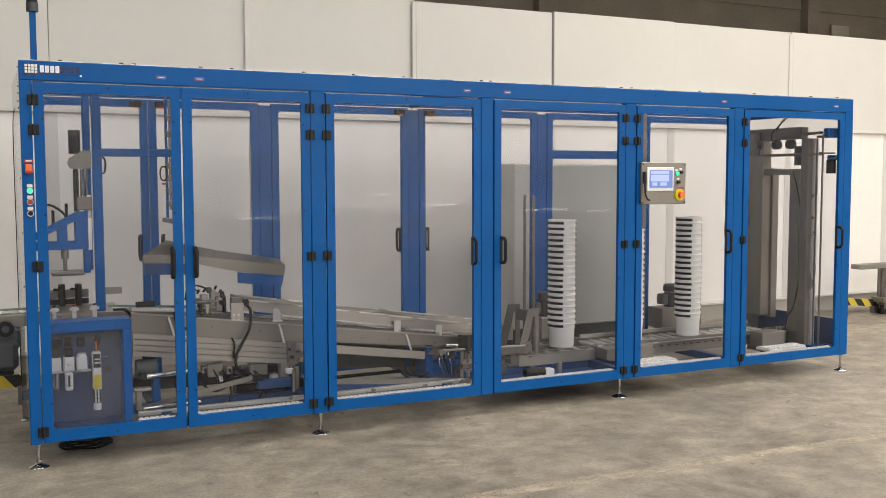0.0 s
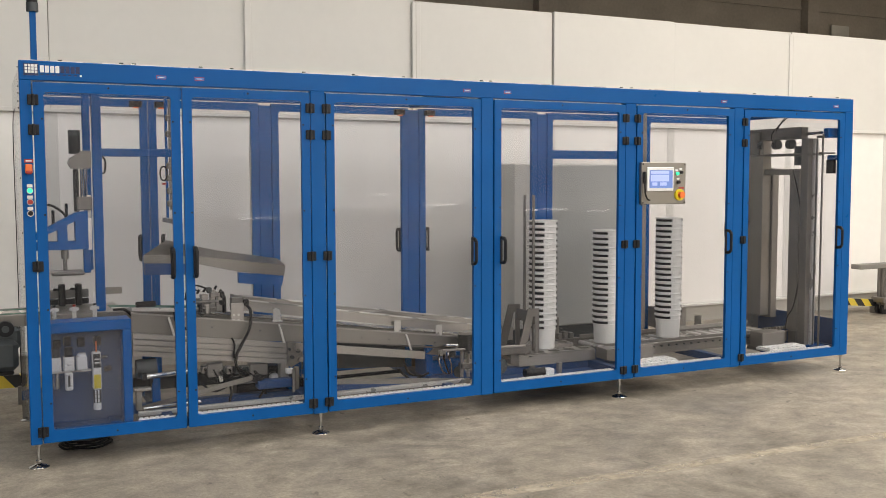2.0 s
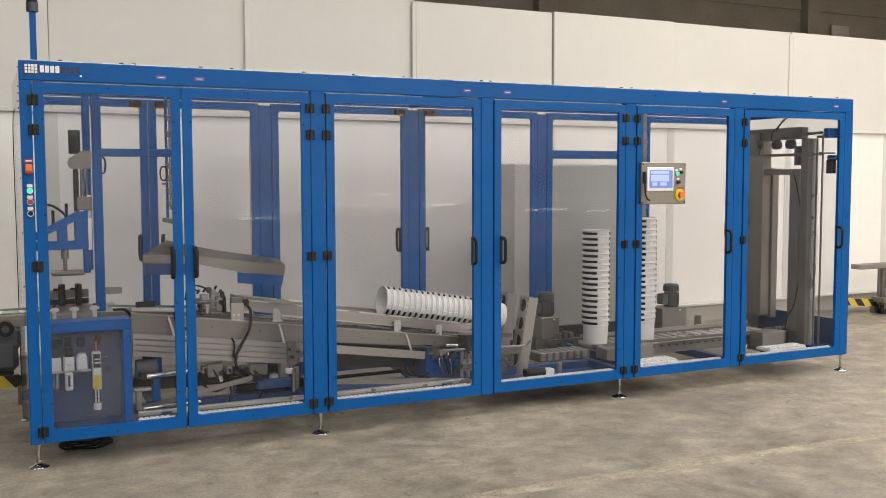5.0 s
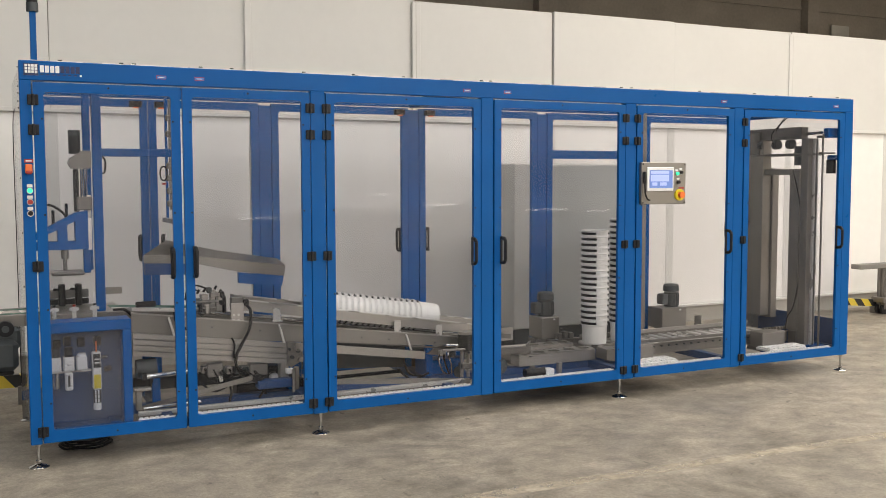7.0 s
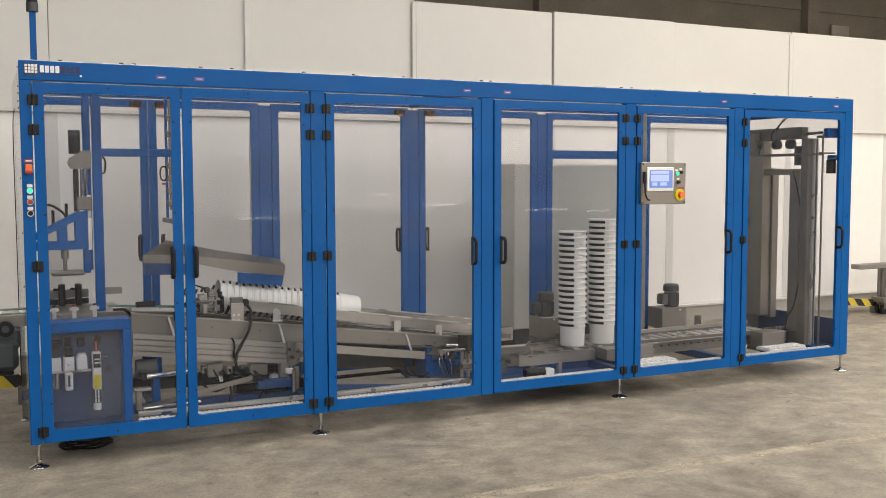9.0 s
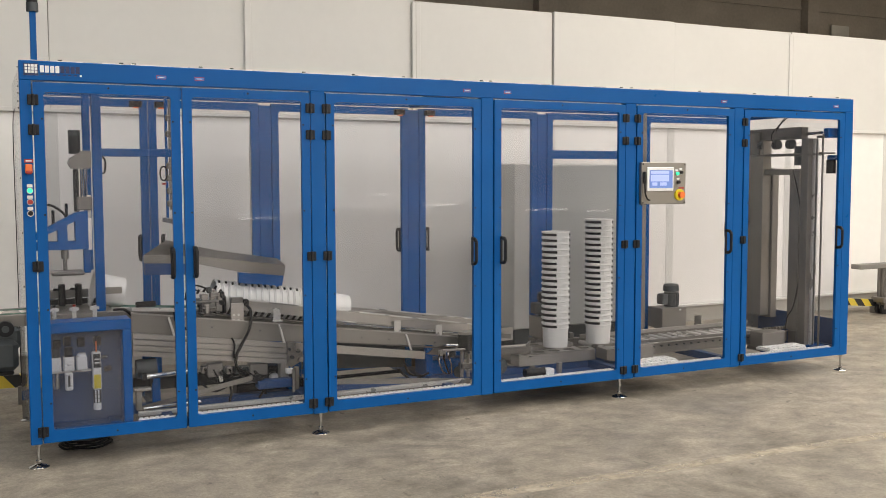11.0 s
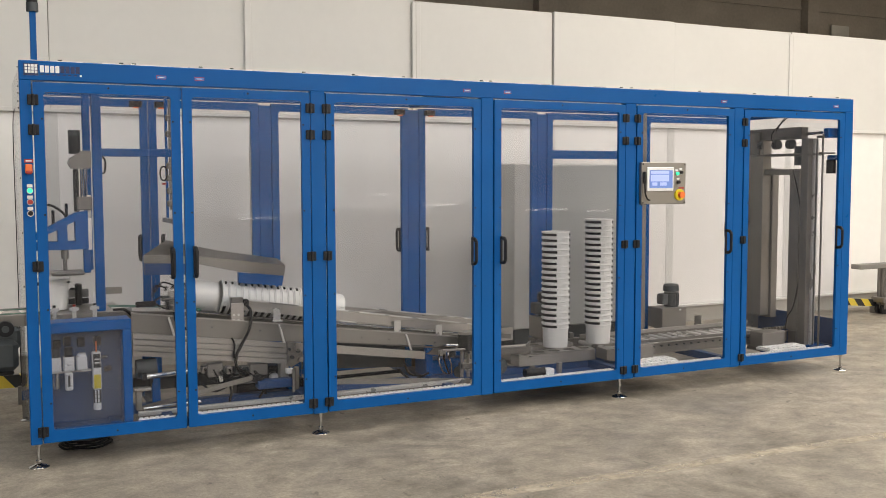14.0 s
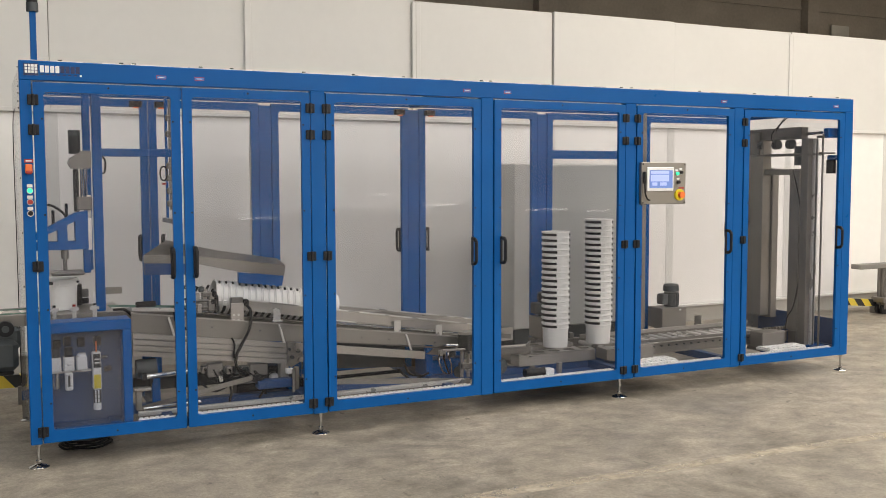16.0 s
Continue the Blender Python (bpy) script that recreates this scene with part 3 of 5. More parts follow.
# base centre x, base centre z and tilt of the stack that is laid down and slid up the incline
STACK_A = [(0, 3.85, 0.291, 0), (0.7, 3.791, 0.291, 0), (1.5, 3.721, 0.291, 0), (2, 3.676, 0.291, 0), (2.2, 3.666, 0.291, 0),
           (2.3, 3.661, 0.294, 0.7), (2.4, 3.656, 0.303, 2), (2.5, 3.645, 0.326, 4.8), (2.6, 3.624, 0.355, 10.6),
           (2.7, 3.607, 0.382, 18.2), (2.8, 3.587, 0.401, 22.6), (3, 3.552, 0.435, 31), (3.2, 3.527, 0.475, 39.4),
           (3.4, 3.502, 0.491, 46), (3.6, 3.482, 0.506, 51.9), (3.8, 3.447, 0.518, 57.5), (4, 3.413, 0.532, 62.6),
           (4.2, 3.373, 0.542, 67.7), (4.6, 3.333, 0.554, 75.7), (5, 3.308, 0.564, 80.3), (5.3, 3.298, 0.557, 81.5),
           (5.7, 3.283, 0.553, 81.5), (6, 3.244, 0.54, 81.5), (6.3, 3.192, 0.526, 81.5), (6.6, 3.013, 0.552, 81.5),
           (6.9, 2.822, 0.581, 81.5), (7.2, 2.61, 0.612, 81.5), (7.5, 2.42, 0.64, 81.5), (7.8, 2.226, 0.67, 81.5),
           (8, 2.171, 0.678, 81.5), (8.4, 2.154, 0.68, 81.5), (9.2, 2.145, 0.682, 81.5), (9.6, 2.145, 0.682, 81.5),
           (10, 2.074, 0.692, 81.5), (12.2, 2.074, 0.692, 81.5), (12.5, 2.03, 0.699, 81.5), (14.3, 2.03, 0.699, 81.5),
           (14.6, 1.988, 0.705, 81.5), (16, 1.988, 0.705, 81.5)]
STACK_B = [(0, 4.505), (0.7, 4.411), (1.4, 4.334), (2.1, 4.253), (2.8, 4.177), (3.1, 4.166), (6.8, 4.166), (7.3, 4.124),
           (7.8, 4.078), (8.3, 4.017), (8.8, 3.965), (9.2, 3.929), (10.4, 3.8), (11, 3.792), (16, 3.792)]
STACK_C = [(0, 5.093), (0.7, 5.015), (1.4, 4.951), (2.1, 4.875), (2.8, 4.8), (3.5, 4.737), (4.2, 4.724), (5.2, 4.595),
           (6.3, 4.471), (7.3, 4.406), (7.8, 4.35), (8.3, 4.307), (8.8, 4.247), (9.2, 4.215), (9.8, 4.193), (16, 4.193)]
# a single pail's way from the stack to the turning station and out: seconds after its pull, x, z of its middle, tilt
SINGLE = [(0, 1.238, 0.828, 81.7), (0.15, 1.07, 0.844, 81.7), (0.3, 0.965, 0.853, 81.7), (0.6, 0.801, 0.878, 81.7),
          (0.9, 0.648, 0.897, 82), (1.2, 0.509, 0.899, 80), (1.4, 0.405, 0.909, 62), (1.5, 0.358, 0.912, 45),
          (1.6, 0.336, 0.906, 22), (1.7, 0.321, 0.899, 5), (1.8, 0.313, 0.897, 0), (1.95, 0.296, 0.897, 0),
          (2.1, 0.217, 0.897, 0), (2.25, 0.068, 0.897, 0), (2.4, -0.072, 0.897, 0), (2.7, -0.165, 0.897, 0),
          (3.3, -0.497, 0.897, 0), (4.5, -1.092, 0.896, 0), (7, -2.232, 0.896, 0)]
PULLS = [9.78, 11.84, 13.84, 15.86]


def laid(x, z, tilt):
    """The pose of a stack's foot: tilt leans its top towards the outfeed end."""
    return pose(x, LANE, z, 0, -tilt, 0)


TIMES_A = sorted({0.0, 0.7, 1.5, 2.0} | {round(2.2 + 0.1 * k, 1) for k in range(32)} | {r[0] for r in STACK_A})
PAIL_ROWS = []


def build_stacks():
    master = make_pail()
    first = True
    for n, kind in ((19, "A"), (17, "B"), (19, "C")):
        for k in range(n):
            if kind == "A":
                off = Matrix.Translation((0, 0, k * PITCH))
                wobble = pose(0, 0, 0, 0, 0, random.uniform(-3, 3))
                rows = [(t, laid(*lerp_rows(STACK_A, t)) @ off @ wobble) for t in TIMES_A]
                pulled = n - 1 - k
                if pulled < len(PULLS):
                    t0 = PULLS[pulled]
                    rows = [r for r in rows if r[0] < t0]
                    mid = Matrix.Translation((0, 0, -PAIL_H / 2))
                    x0, _, z0 = laid(*lerp_rows(STACK_A, t0)) @ off @ Vector((0, 0, PAIL_H / 2))
                    for dt, x, z, tilt in SINGLE:
                        if t0 + dt <= 16.0:
                            w = max(0.0, 1 - dt / 0.3)
                            rows.append((t0 + dt, laid(x + w * (x0 - SINGLE[0][1]), z + w * (z0 - SINGLE[0][2]), tilt) @ mid @ wobble))
                    if rows[-1][0] < 16.0:
                        rows.append((16.0, rows[-1][1]))
            else:
                sx, sy = random.uniform(-0.0015, 0.0015), random.uniform(-0.0015, 0.0015)
                turn = random.uniform(-3, 3)
                rows = [(r[0], pose(r[1] + sx, LANE + sy, BASE_Z + k * PITCH, 0, 0, turn)) for r in (STACK_B if kind == "B" else STACK_C)]
            ob = master if first else copy_thing(master, Matrix.Identity(4))
            first = False
            PAIL_ROWS.append((ob, rows))


build_stacks()


# ---------------------------------------------------------------- incline conveyor
def sloped(bm, x0, x1, ztop, h, y0, y1, k=-0.148, h1=None):
    """A bar that falls with the incline; ztop is its upper edge at x0."""
    h1 = h if h1 is None else h1
    prism(bm, [(x0, ztop - h), (x1, ztop + k * (x1 - x0) - h1), (x1, ztop + k * (x1 - x0)), (x0, ztop)], y0, y1)


def incline_conveyor():
    t = thing("incline_conveyor", "long sloping steel trough conveyor with aluminium side profiles", "conveyor")
    one("side_plate", SHEET, t, sloped, 0.60, 2.85, 0.775, 0.15, 0.43, 0.436, k=-0.139, h1=0.06, label="brushed steel side plate")
    one("side_plate", SHEET, t, sloped, 0.60, 2.85, 0.765, 0.15, 0.86, 0.866, k=-0.139, h1=0.06)
    one("plate_lip", STEEL, t, sloped, 0.60, 2.85, 0.782, 0.008, 0.415, 0.437, k=-0.139)
    one("near_guide", STEEL, t, sloped, 1.30, 3.0, 0.812, 0.068, 0.50, 0.506, k=-0.163)
    one("guide_lip", ALU, t, sloped, 1.30, 3.0, 0.818, 0.008, 0.488, 0.507, k=-0.163)
    one("far_guide", STEEL, t, sloped, 1.30, 3.14, 0.812, 0.07, 0.80, 0.806, k=-0.155)
    one("guide_lip", ALU, t, sloped, 1.30, 3.14, 0.818, 0.008, 0.798, 0.82, k=-0.155)
    for y in (0.58, 0.62, 0.68, 0.72):
        one("slide_rod", CHROME, t, rod, (1.05, y, 0.735), (3.1, y, 0.428), 0.007, 10)
    one("trough_bed", STEEL_MID, t, sloped, 0.62, 3.0, 0.69, 0.01, 0.44, 0.85, k=-0.139)
    for x in (1.5, 2.36, 2.68):
        z = 0.812 - 0.163 * (x - 1.3)
        bm = bmesh.new()
        box(bm, x, 0.47, z - 0.115, x + 0.05, 0.476, z - 0.03, bevel=0.002)
        box(bm, x - 0.005, 0.44, z - 0.12, x + 0.055, 0.477, z - 0.112)
        part("guide_bracket", bm, ALU, t)
    # grooved aluminium profile: four ribs with slots between
    al = one("alu_profile", STEEL, t, sloped, 0.60, 1.56, 0.652, 0.132, 0.402, 0.43, k=-0.137, label="grooved aluminium profile")
    for i in range(4):
        one("profile_rib", STEEL, al, sloped, 0.60, 1.56, 0.66 - i * 0.036, 0.0295, 0.378, 0.402, k=-0.137)
    one("end_plate", STEEL_MID, t, box, 1.565, 0.38, 0.4, 1.57, 0.47, 0.53)
    one("drive_plate", SHEET, t, prism, [(1.56, 0.53), (1.75, 0.5), (1.72, 0.43), (1.6, 0.36), (1.56, 0.38)], 0.40, 0.41)
    bm = bmesh.new()
    sloped(bm, 1.62, 2.55, 0.522, 0.05, 0.375, 0.42, k=-0.143)
    lower = part("lower_profile", bm, STEEL, t)
    one("profile_rib", STEEL, lower, sloped, 1.62, 2.55, 0.526, 0.016, 0.368, 0.375, k=-0.143)
    for x, ztop, zlow in ((0.82, 0.74, 0.62), (1.52, 0.65, 0.52), (2.42, 0.52, 0.41)):
        one("strut", ALU, t, rod, (x, 0.405, ztop), (x + 0.03, 0.385, zlow), 0.008, 8)
    # made-up dark plate: keeps the zone under the incline dark, hides far legs
    one("belly_pan", MOTOR_GREY, t, sloped, 1.68, 2.78, 0.53, 0.27, 0.842, 0.848, k=-0.139, h1=0.19, label="added dark plate that hides the far legs and sill")
    # legs to the floor frame
    for x in (0.72, 1.75, 2.6):
        for y in (0.46, 0.83):
            one("leg", BLUE, t, box, x, y, 0.17, x + 0.05, y + 0.04, 0.70 - 0.139 * (x - 0.6), bevel=0.003)
    # green belt piece and rails at the upper end
    one("belt", GREEN, t, sloped, 0.50, 1.05, 0.80, 0.012, 0.56, 0.74, k=-0.07, label="green belt end")
    one("belt_rail", ALU, t, sloped, 0.50, 1.0, 0.806, 0.022, 0.53, 0.555, k=-0.07)
    bm = bmesh.new()
    box(bm, 0.64, 0.5, 0.80, 0.76, 0.52, 0.835, bevel=0.003)
    rod(bm, (0.67, 0.499, 0.818), (0.67, 0.495, 0.818), 0.008, 8)
    rod(bm, (0.72, 0.499, 0.818), (0.72, 0.495, 0.818), 0.008, 8)
    part("sensor_block", bm, BLACK, t)
    bm = bmesh.new()
    tube(bm, [(0.86, 0.42, 0.77), (0.87, 0.41, 0.70), (0.93, 0.41, 0.66)], 0.009)
    part("hose", bm, RUBBER, t)
    return t


incline_conveyor()


def gripper():
    """The carriage that pulls single pails off the laid stack; its origin stands at its rest place."""
    t = thing("pail_gripper", "grey pneumatic gripper carriage with hoses and clamps on the incline", "gripper")
    bm = bmesh.new()
    box(bm, 1.02, 0.5, 0.745, 1.17, 0.545, 0.80, bevel=0.004)
    part("carriage", bm, STEEL_MID, t)
    for x, w, z0, z1 in ((1.04, 0.045, 0.80, 0.86), (1.10, 0.03, 0.79, 0.89), (1.145, 0.04, 0.80, 0.865)):
        one("clamp_block", STEEL, t, box, x, 0.5, z0, x + w, 0.55, z1, bevel=0.004)
    one("clamp_jaw", BLACK, t, box, 1.175, 0.49, 0.735, 1.2, 0.56, 0.845, bevel=0.006)
    one("clamp_jaw", BLACK, t, box, 1.175, 0.75, 0.735, 1.2, 0.81, 0.845, bevel=0.006)
    one("cross_bar", STEEL_MID, t, box, 1.05, 0.55, 0.71, 1.12, 0.80, 0.73, bevel=0.003)
    for z in (0.772, 0.815):
        one("cylinder", STEEL_MID, t, rod, (1.0, 0.492, z), (1.14, 0.492, z), 0.009, 12)
    for x, y, z, w, hgt, m in ((0.995, 0.485, 0.80, 0.05, 0.035, MOTOR_GREY), (1.06, 0.48, 0.735, 0.03, 0.06, STEEL), (1.095, 0.478, 0.84, 0.055, 0.03, STEEL_MID),
                               (1.13, 0.475, 0.745, 0.04, 0.07, STEEL_MID), (1.02, 0.48, 0.75, 0.025, 0.05, BLACK), (1.16, 0.47, 0.835, 0.025, 0.04, BLACK),
                               (1.075, 0.475, 0.87, 0.03, 0.035, MOTOR_GREY), (1.15, 0.47, 0.79, 0.035, 0.03, BLACK)):
        one("valve_block", m, t, box, x, y, z, x + w, y + 0.04, z + hgt, bevel=0.005)
    for x, z in ((1.02, 0.865), (1.06, 0.875), (1.13, 0.885), (1.16, 0.86)):
        one("fitting", BLACK, t, rod, (x, 0.52, z), (x + 0.012, 0.51, z + 0.025), 0.008, 8)
    for a, b, c in (((1.02, 0.52, 0.885), (0.96, 0.5, 0.90), (0.94, 0.5, 0.83)), ((1.0, 0.5, 0.835), (0.95, 0.49, 0.80), (1.01, 0.49, 0.755)),
                    ((1.07, 0.5, 0.9), (1.0, 0.49, 0.92), (0.955, 0.5, 0.86))):
        bm = bmesh.new()
        tube(bm, [a, b, c], 0.006, 6)
        part("air_hose", bm, RUBBER, t)
    return t


GRIPPER = gripper()


def stop_unit():
    t = thing("stop_unit", "small grey pneumatic stop with a hanging black hose", "pneumatic stop")
    one("bracket", STEEL, t, box, 1.215, 0.44, 0.66, 1.30, 0.45, 0.80, bevel=0.003)
    one("body", STEEL_MID, t, box, 1.22, 0.45, 0.75, 1.30, 0.495, 0.835, bevel=0.005)
    one("cap", BLACK, t, box, 1.295, 0.445, 0.775, 1.335, 0.49, 0.82, bevel=0.006)
    for x in (1.235, 1.265):
        for z in (0.69, 0.725):
            one("bolt", ALU, t, rod, (x, 0.44, z), (x, 0.434, z), 0.008, 8)
    bm = bmesh.new()
    tube(bm, [(1.31, 0.45, 0.79), (1.335, 0.41, 0.75), (1.318, 0.38, 0.64), (1.26, 0.36, 0.54), (1.225, 0.355, 0.47), (1.25, 0.4, 0.38), (1.4, 0.42, 0.30), (1.42, 0.4, 0.2)], 0.0095, 8)
    part("hose", bm, RUBBER, t, "black corrugated hose")
    bm = bmesh.new()
    tube(bm, [(1.2, 0.37, 0.59), (1.215, 0.36, 0.55), (1.21, 0.36, 0.46)], 0.006, 6)
    part("thin_hose", bm, RUBBER, t)


stop_unit()


def guide_hood():
    t = thing("guide_hood", "folded steel guide hood with blue brush strips hung over the incline", "guide hood")
    bm = bmesh.new()
    prism(bm, [(0.70, 1.07), (0.70, 1.12), (1.02, 1.105), (1.155, 1.085), (1.61, 1.022), (1.602, 0.952), (1.3, 0.99), (1.02, 1.055)], 0.55, 0.556)
    part("front_flange", bm, SHEET, t)
    bm = bmesh.new()
    v = [bm.verts.new(c) for c in ((0.70, 0.552, 1.12), (1.02, 0.552, 1.105), (1.155, 0.552, 1.085), (1.61, 0.552, 1.022),
                                   (1.62, 0.78, 1.05), (1.2, 0.78, 1.12), (1.02, 0.70, 1.165), (0.86, 0.66, 1.205))]
    for q in ((0, 1, 6, 7), (1, 2, 5, 6), (2, 3, 4, 5)):
        bm.faces.new([v[i] for i in q])
    bmesh.ops.solidify(bm, geom=list(bm.faces), thickness=0.004)
    part("top_sheet", bm, STEEL, t)
    one("bumper", BLUE_SHADED, t, prism, [(0.71, 0.995), (0.71, 1.068), (0.98, 1.058), (1.03, 0.985)], 0.556, 0.61, label="blue bumper strip")
    one("bumper", BLUE, t, prism, [(1.30, 0.915), (1.30, 0.985), (1.6, 0.95), (1.588, 0.885)], 0.556, 0.60, label="blue bumper strip")
    one("hanger", STEEL_MID, t, box, 0.93, 0.7, 1.17, 0.96, 0.73, 2.13, label="hanger bar")
    one("hanger_arm", STEEL_MID, t, box, 0.93, 0.73, 1.3, 0.96, 1.21, 1.33)


guide_hood()


# ---------------------------------------------------------------- turning and pressing station
def press_station():
    t = thing("pressing_station", "blue steel press frame with a motor spindle over the turning station", "press")
    one("column", BLUE, t, box, 0.406, 0.46, 0.797, 0.46, 0.50, 2.125, bevel=0.003)
    one("column", BLUE, t, box, 0.375, 0.70, 1.03, 0.42, 0.74, 2.125, bevel=0.003)
    one("crossbar", BLUE, t, box, 0.461, 0.465, 1.731, 0.872, 0.495, 1.779, bevel=0.003)
    one("front_bar", BLUE, t, box, 0.86, 0.62, 1.35, 0.875, 0.64, 2.125, bevel=0.002)
    one("floor_post", BLUE, t, box, 0.43, 0.82, 0.17, 0.48, 0.87, 0.80, bevel=0.003)
    one("motor", BLACK, t, rod, (0.31, 0.5, 1.745), (0.31, 0.5, 1.855), 0.034, 16)
    one("motor_cap", MOTOR_GREY, t, rod, (0.31, 0.5, 1.856), (0.31, 0.5, 1.885), 0.035, 16)
    bm = bmesh.new()
    prism(bm, [(0.27, 1.69), (0.28, 1.72), (0.35, 1.765), (0.40, 1.765), (0.40, 1.66), (0.29, 1.655)], 0.46, 0.56)
    part("gearbox", bm, STEEL_MID, t)
    one("spindle_guide", BLACK, t, box, 0.30, 0.5, 1.40, 0.33, 0.54, 1.655, bevel=0.004)
    for x in (0.345, 0.368):
        one("guide_rod", CHROME, t, rod, (x, 0.5, 1.42), (x, 0.5, 1.655), 0.009, 10)
    one("slide_block", STEEL_MID, t, box, 0.315, 0.47, 1.41, 0.40, 0.53, 1.49, bevel=0.006)
    one("rack", ALU, t, box, 0.372, 0.49, 1.17, 0.395, 0.51, 1.5)
    bm = bmesh.new()
    y0, y1 = 0.47, 0.55
    prism(bm, [(0.06, 1.265), (0.30, 1.395), (0.372, 1.405), (0.372, 1.35), (0.30, 1.345), (0.06, 1.225)], y0, y1)
    prism(bm, [(0.06, 1.175), (0.06, 1.225), (0.372, 1.225), (0.372, 1.175)], y0, y1)
    prism(bm, [(0.30, 1.225), (0.30, 1.345), (0.372, 1.35), (0.372, 1.225)], y0, y1)
    prism(bm, [(0.2, 1.225), (0.2, 1.30), (0.255, 1.325), (0.255, 1.225)], y0, y1)
    part("press_arm", bm, BLUE, t, "blue welded press arm")
    one("lower_column", BLUE, t, box, 0.345, 0.5, 1.03, 0.385, 0.54, 1.174, bevel=0.003)
    one("plunger", STEEL_MID, t, rod, (0.24, 0.51, 1.05), (0.24, 0.51, 1.175), 0.012, 10)
    one("plunger_collar", STEEL_MID, t, rod, (0.24, 0.51, 1.12), (0.24, 0.51, 1.17), 0.022, 12)
    one("press_plate", STEEL_MID, t, box, 0.16, 0.43, 1.022, 0.345, 0.60, 1.045, bevel=0.008)
    for x, z in ((0.18, 1.32), (0.255, 1.36)):
        one("valve", BLACK, t, rod, (x, 0.5, z), (x, 0.5, z + 0.09), 0.009, 8)
    bm = bmesh.new()
    tube(bm, [(0.1, 0.5, 1.44), (0.17, 0.49, 1.44), (0.23, 0.49, 1.40), (0.25, 0.49, 1.37)], 0.008, 6)
    part("hose", bm, RUBBER, t)
    bm = bmesh.new()
    tube(bm, [(0.461, 0.47, 1.735), (0.48, 0.47, 1.70), (0.475, 0.47, 1.64), (0.46, 0.47, 1.63)], 0.006, 6)
    part("cable_loop", bm, RUBBER, t)
    # hanging valve chain by the crossbar end
    one("hanger_rail", STEEL_MID, t, box, 0.885, 0.62, 1.4, 0.9, 0.65, 2.1)
    for z in (1.42, 1.50, 1.58, 1.66, 1.86, 1.96):
        one("valve_block", STEEL_MID, t, box, 0.862, 0.6, z, 0.905, 0.64, z + 0.04, bevel=0.008)
    bm = bmesh.new()
    pts = [(0.845 + 0.022 * math.cos(a * 0.785), 0.61, 1.63 + 0.045 * math.sin(a * 0.785)) for a in range(9)]
    tube(bm, pts, 0.005, 6)
    part("cable_coil", bm, RUBBER, t)
    one("red_fitting", RED, t, rod, (0.835, 0.61, 1.565), (0.86, 0.61, 1.565), 0.007, 8)
    one("hand_plate", SHEET, t, box, 0.461, 0.476, 0.897, 0.558, 0.484, 0.938, label="small steel sheet")


press_station()


def turning_table():
    t = thing("turning_table", "pale steel fixture table with clamps under the press", "fixture")
    bm = bmesh.new()
    box(bm, 0.11, 0.42, 0.745, 0.56, 0.88, 0.796, bevel=0.004)
    part("table_plate", bm, SHEET, t)
    for x in (0.165, 0.275, 0.39):
        c = one("clamp", ALU, t, box, x - 0.012, 0.41, 0.755, x + 0.012, 0.42, 0.84, bevel=0.003)
        one("clamp_plate", ALU, c, box, x - 0.026, 0.408, 0.815, x + 0.026, 0.4095, 0.835, bevel=0.0006)
        one("clamp_knob", RED if x == 0.275 else BLACK, c, rod, (x, 0.415, 0.84), (x, 0.415, 0.852), 0.009, 8)
    for x in (0.218, 0.316):
        one("stop_block", BLACK, t, box, x, 0.80, 0.797, x + 0.04, 0.85, 0.935, bevel=0.006)
        one("stop_arm", BLACK, t, box, x - 0.03, 0.81, 0.895, x - 0.001, 0.835, 0.91, bevel=0.003)
    one("stop_bar", STEEL_MID, t, box, 0.14, 0.852, 0.843, 0.40, 0.87, 0.896, bevel=0.004)
    one("stop_rail", BLACK, t, box, 0.14, 0.852, 0.80, 0.40, 0.87, 0.838, bevel=0.004)
    one("leg", SHEET, t, box, 0.2, 0.48, 0.17, 0.25, 0.55, 0.745, bevel=0.003)
    one("leg", SHEET, t, box, 0.5, 0.81, 0.17, 0.55, 0.85, 0.745, bevel=0.003)
    bm = bmesh.new()
    tube(bm, [(0.5, 0.45, 0.80), (0.56, 0.44, 0.80), (0.6, 0.45, 0.77), (0.62, 0.46, 0.74)], 0.01, 6)
    part("hose", bm, RUBBER, t)


turning_table()


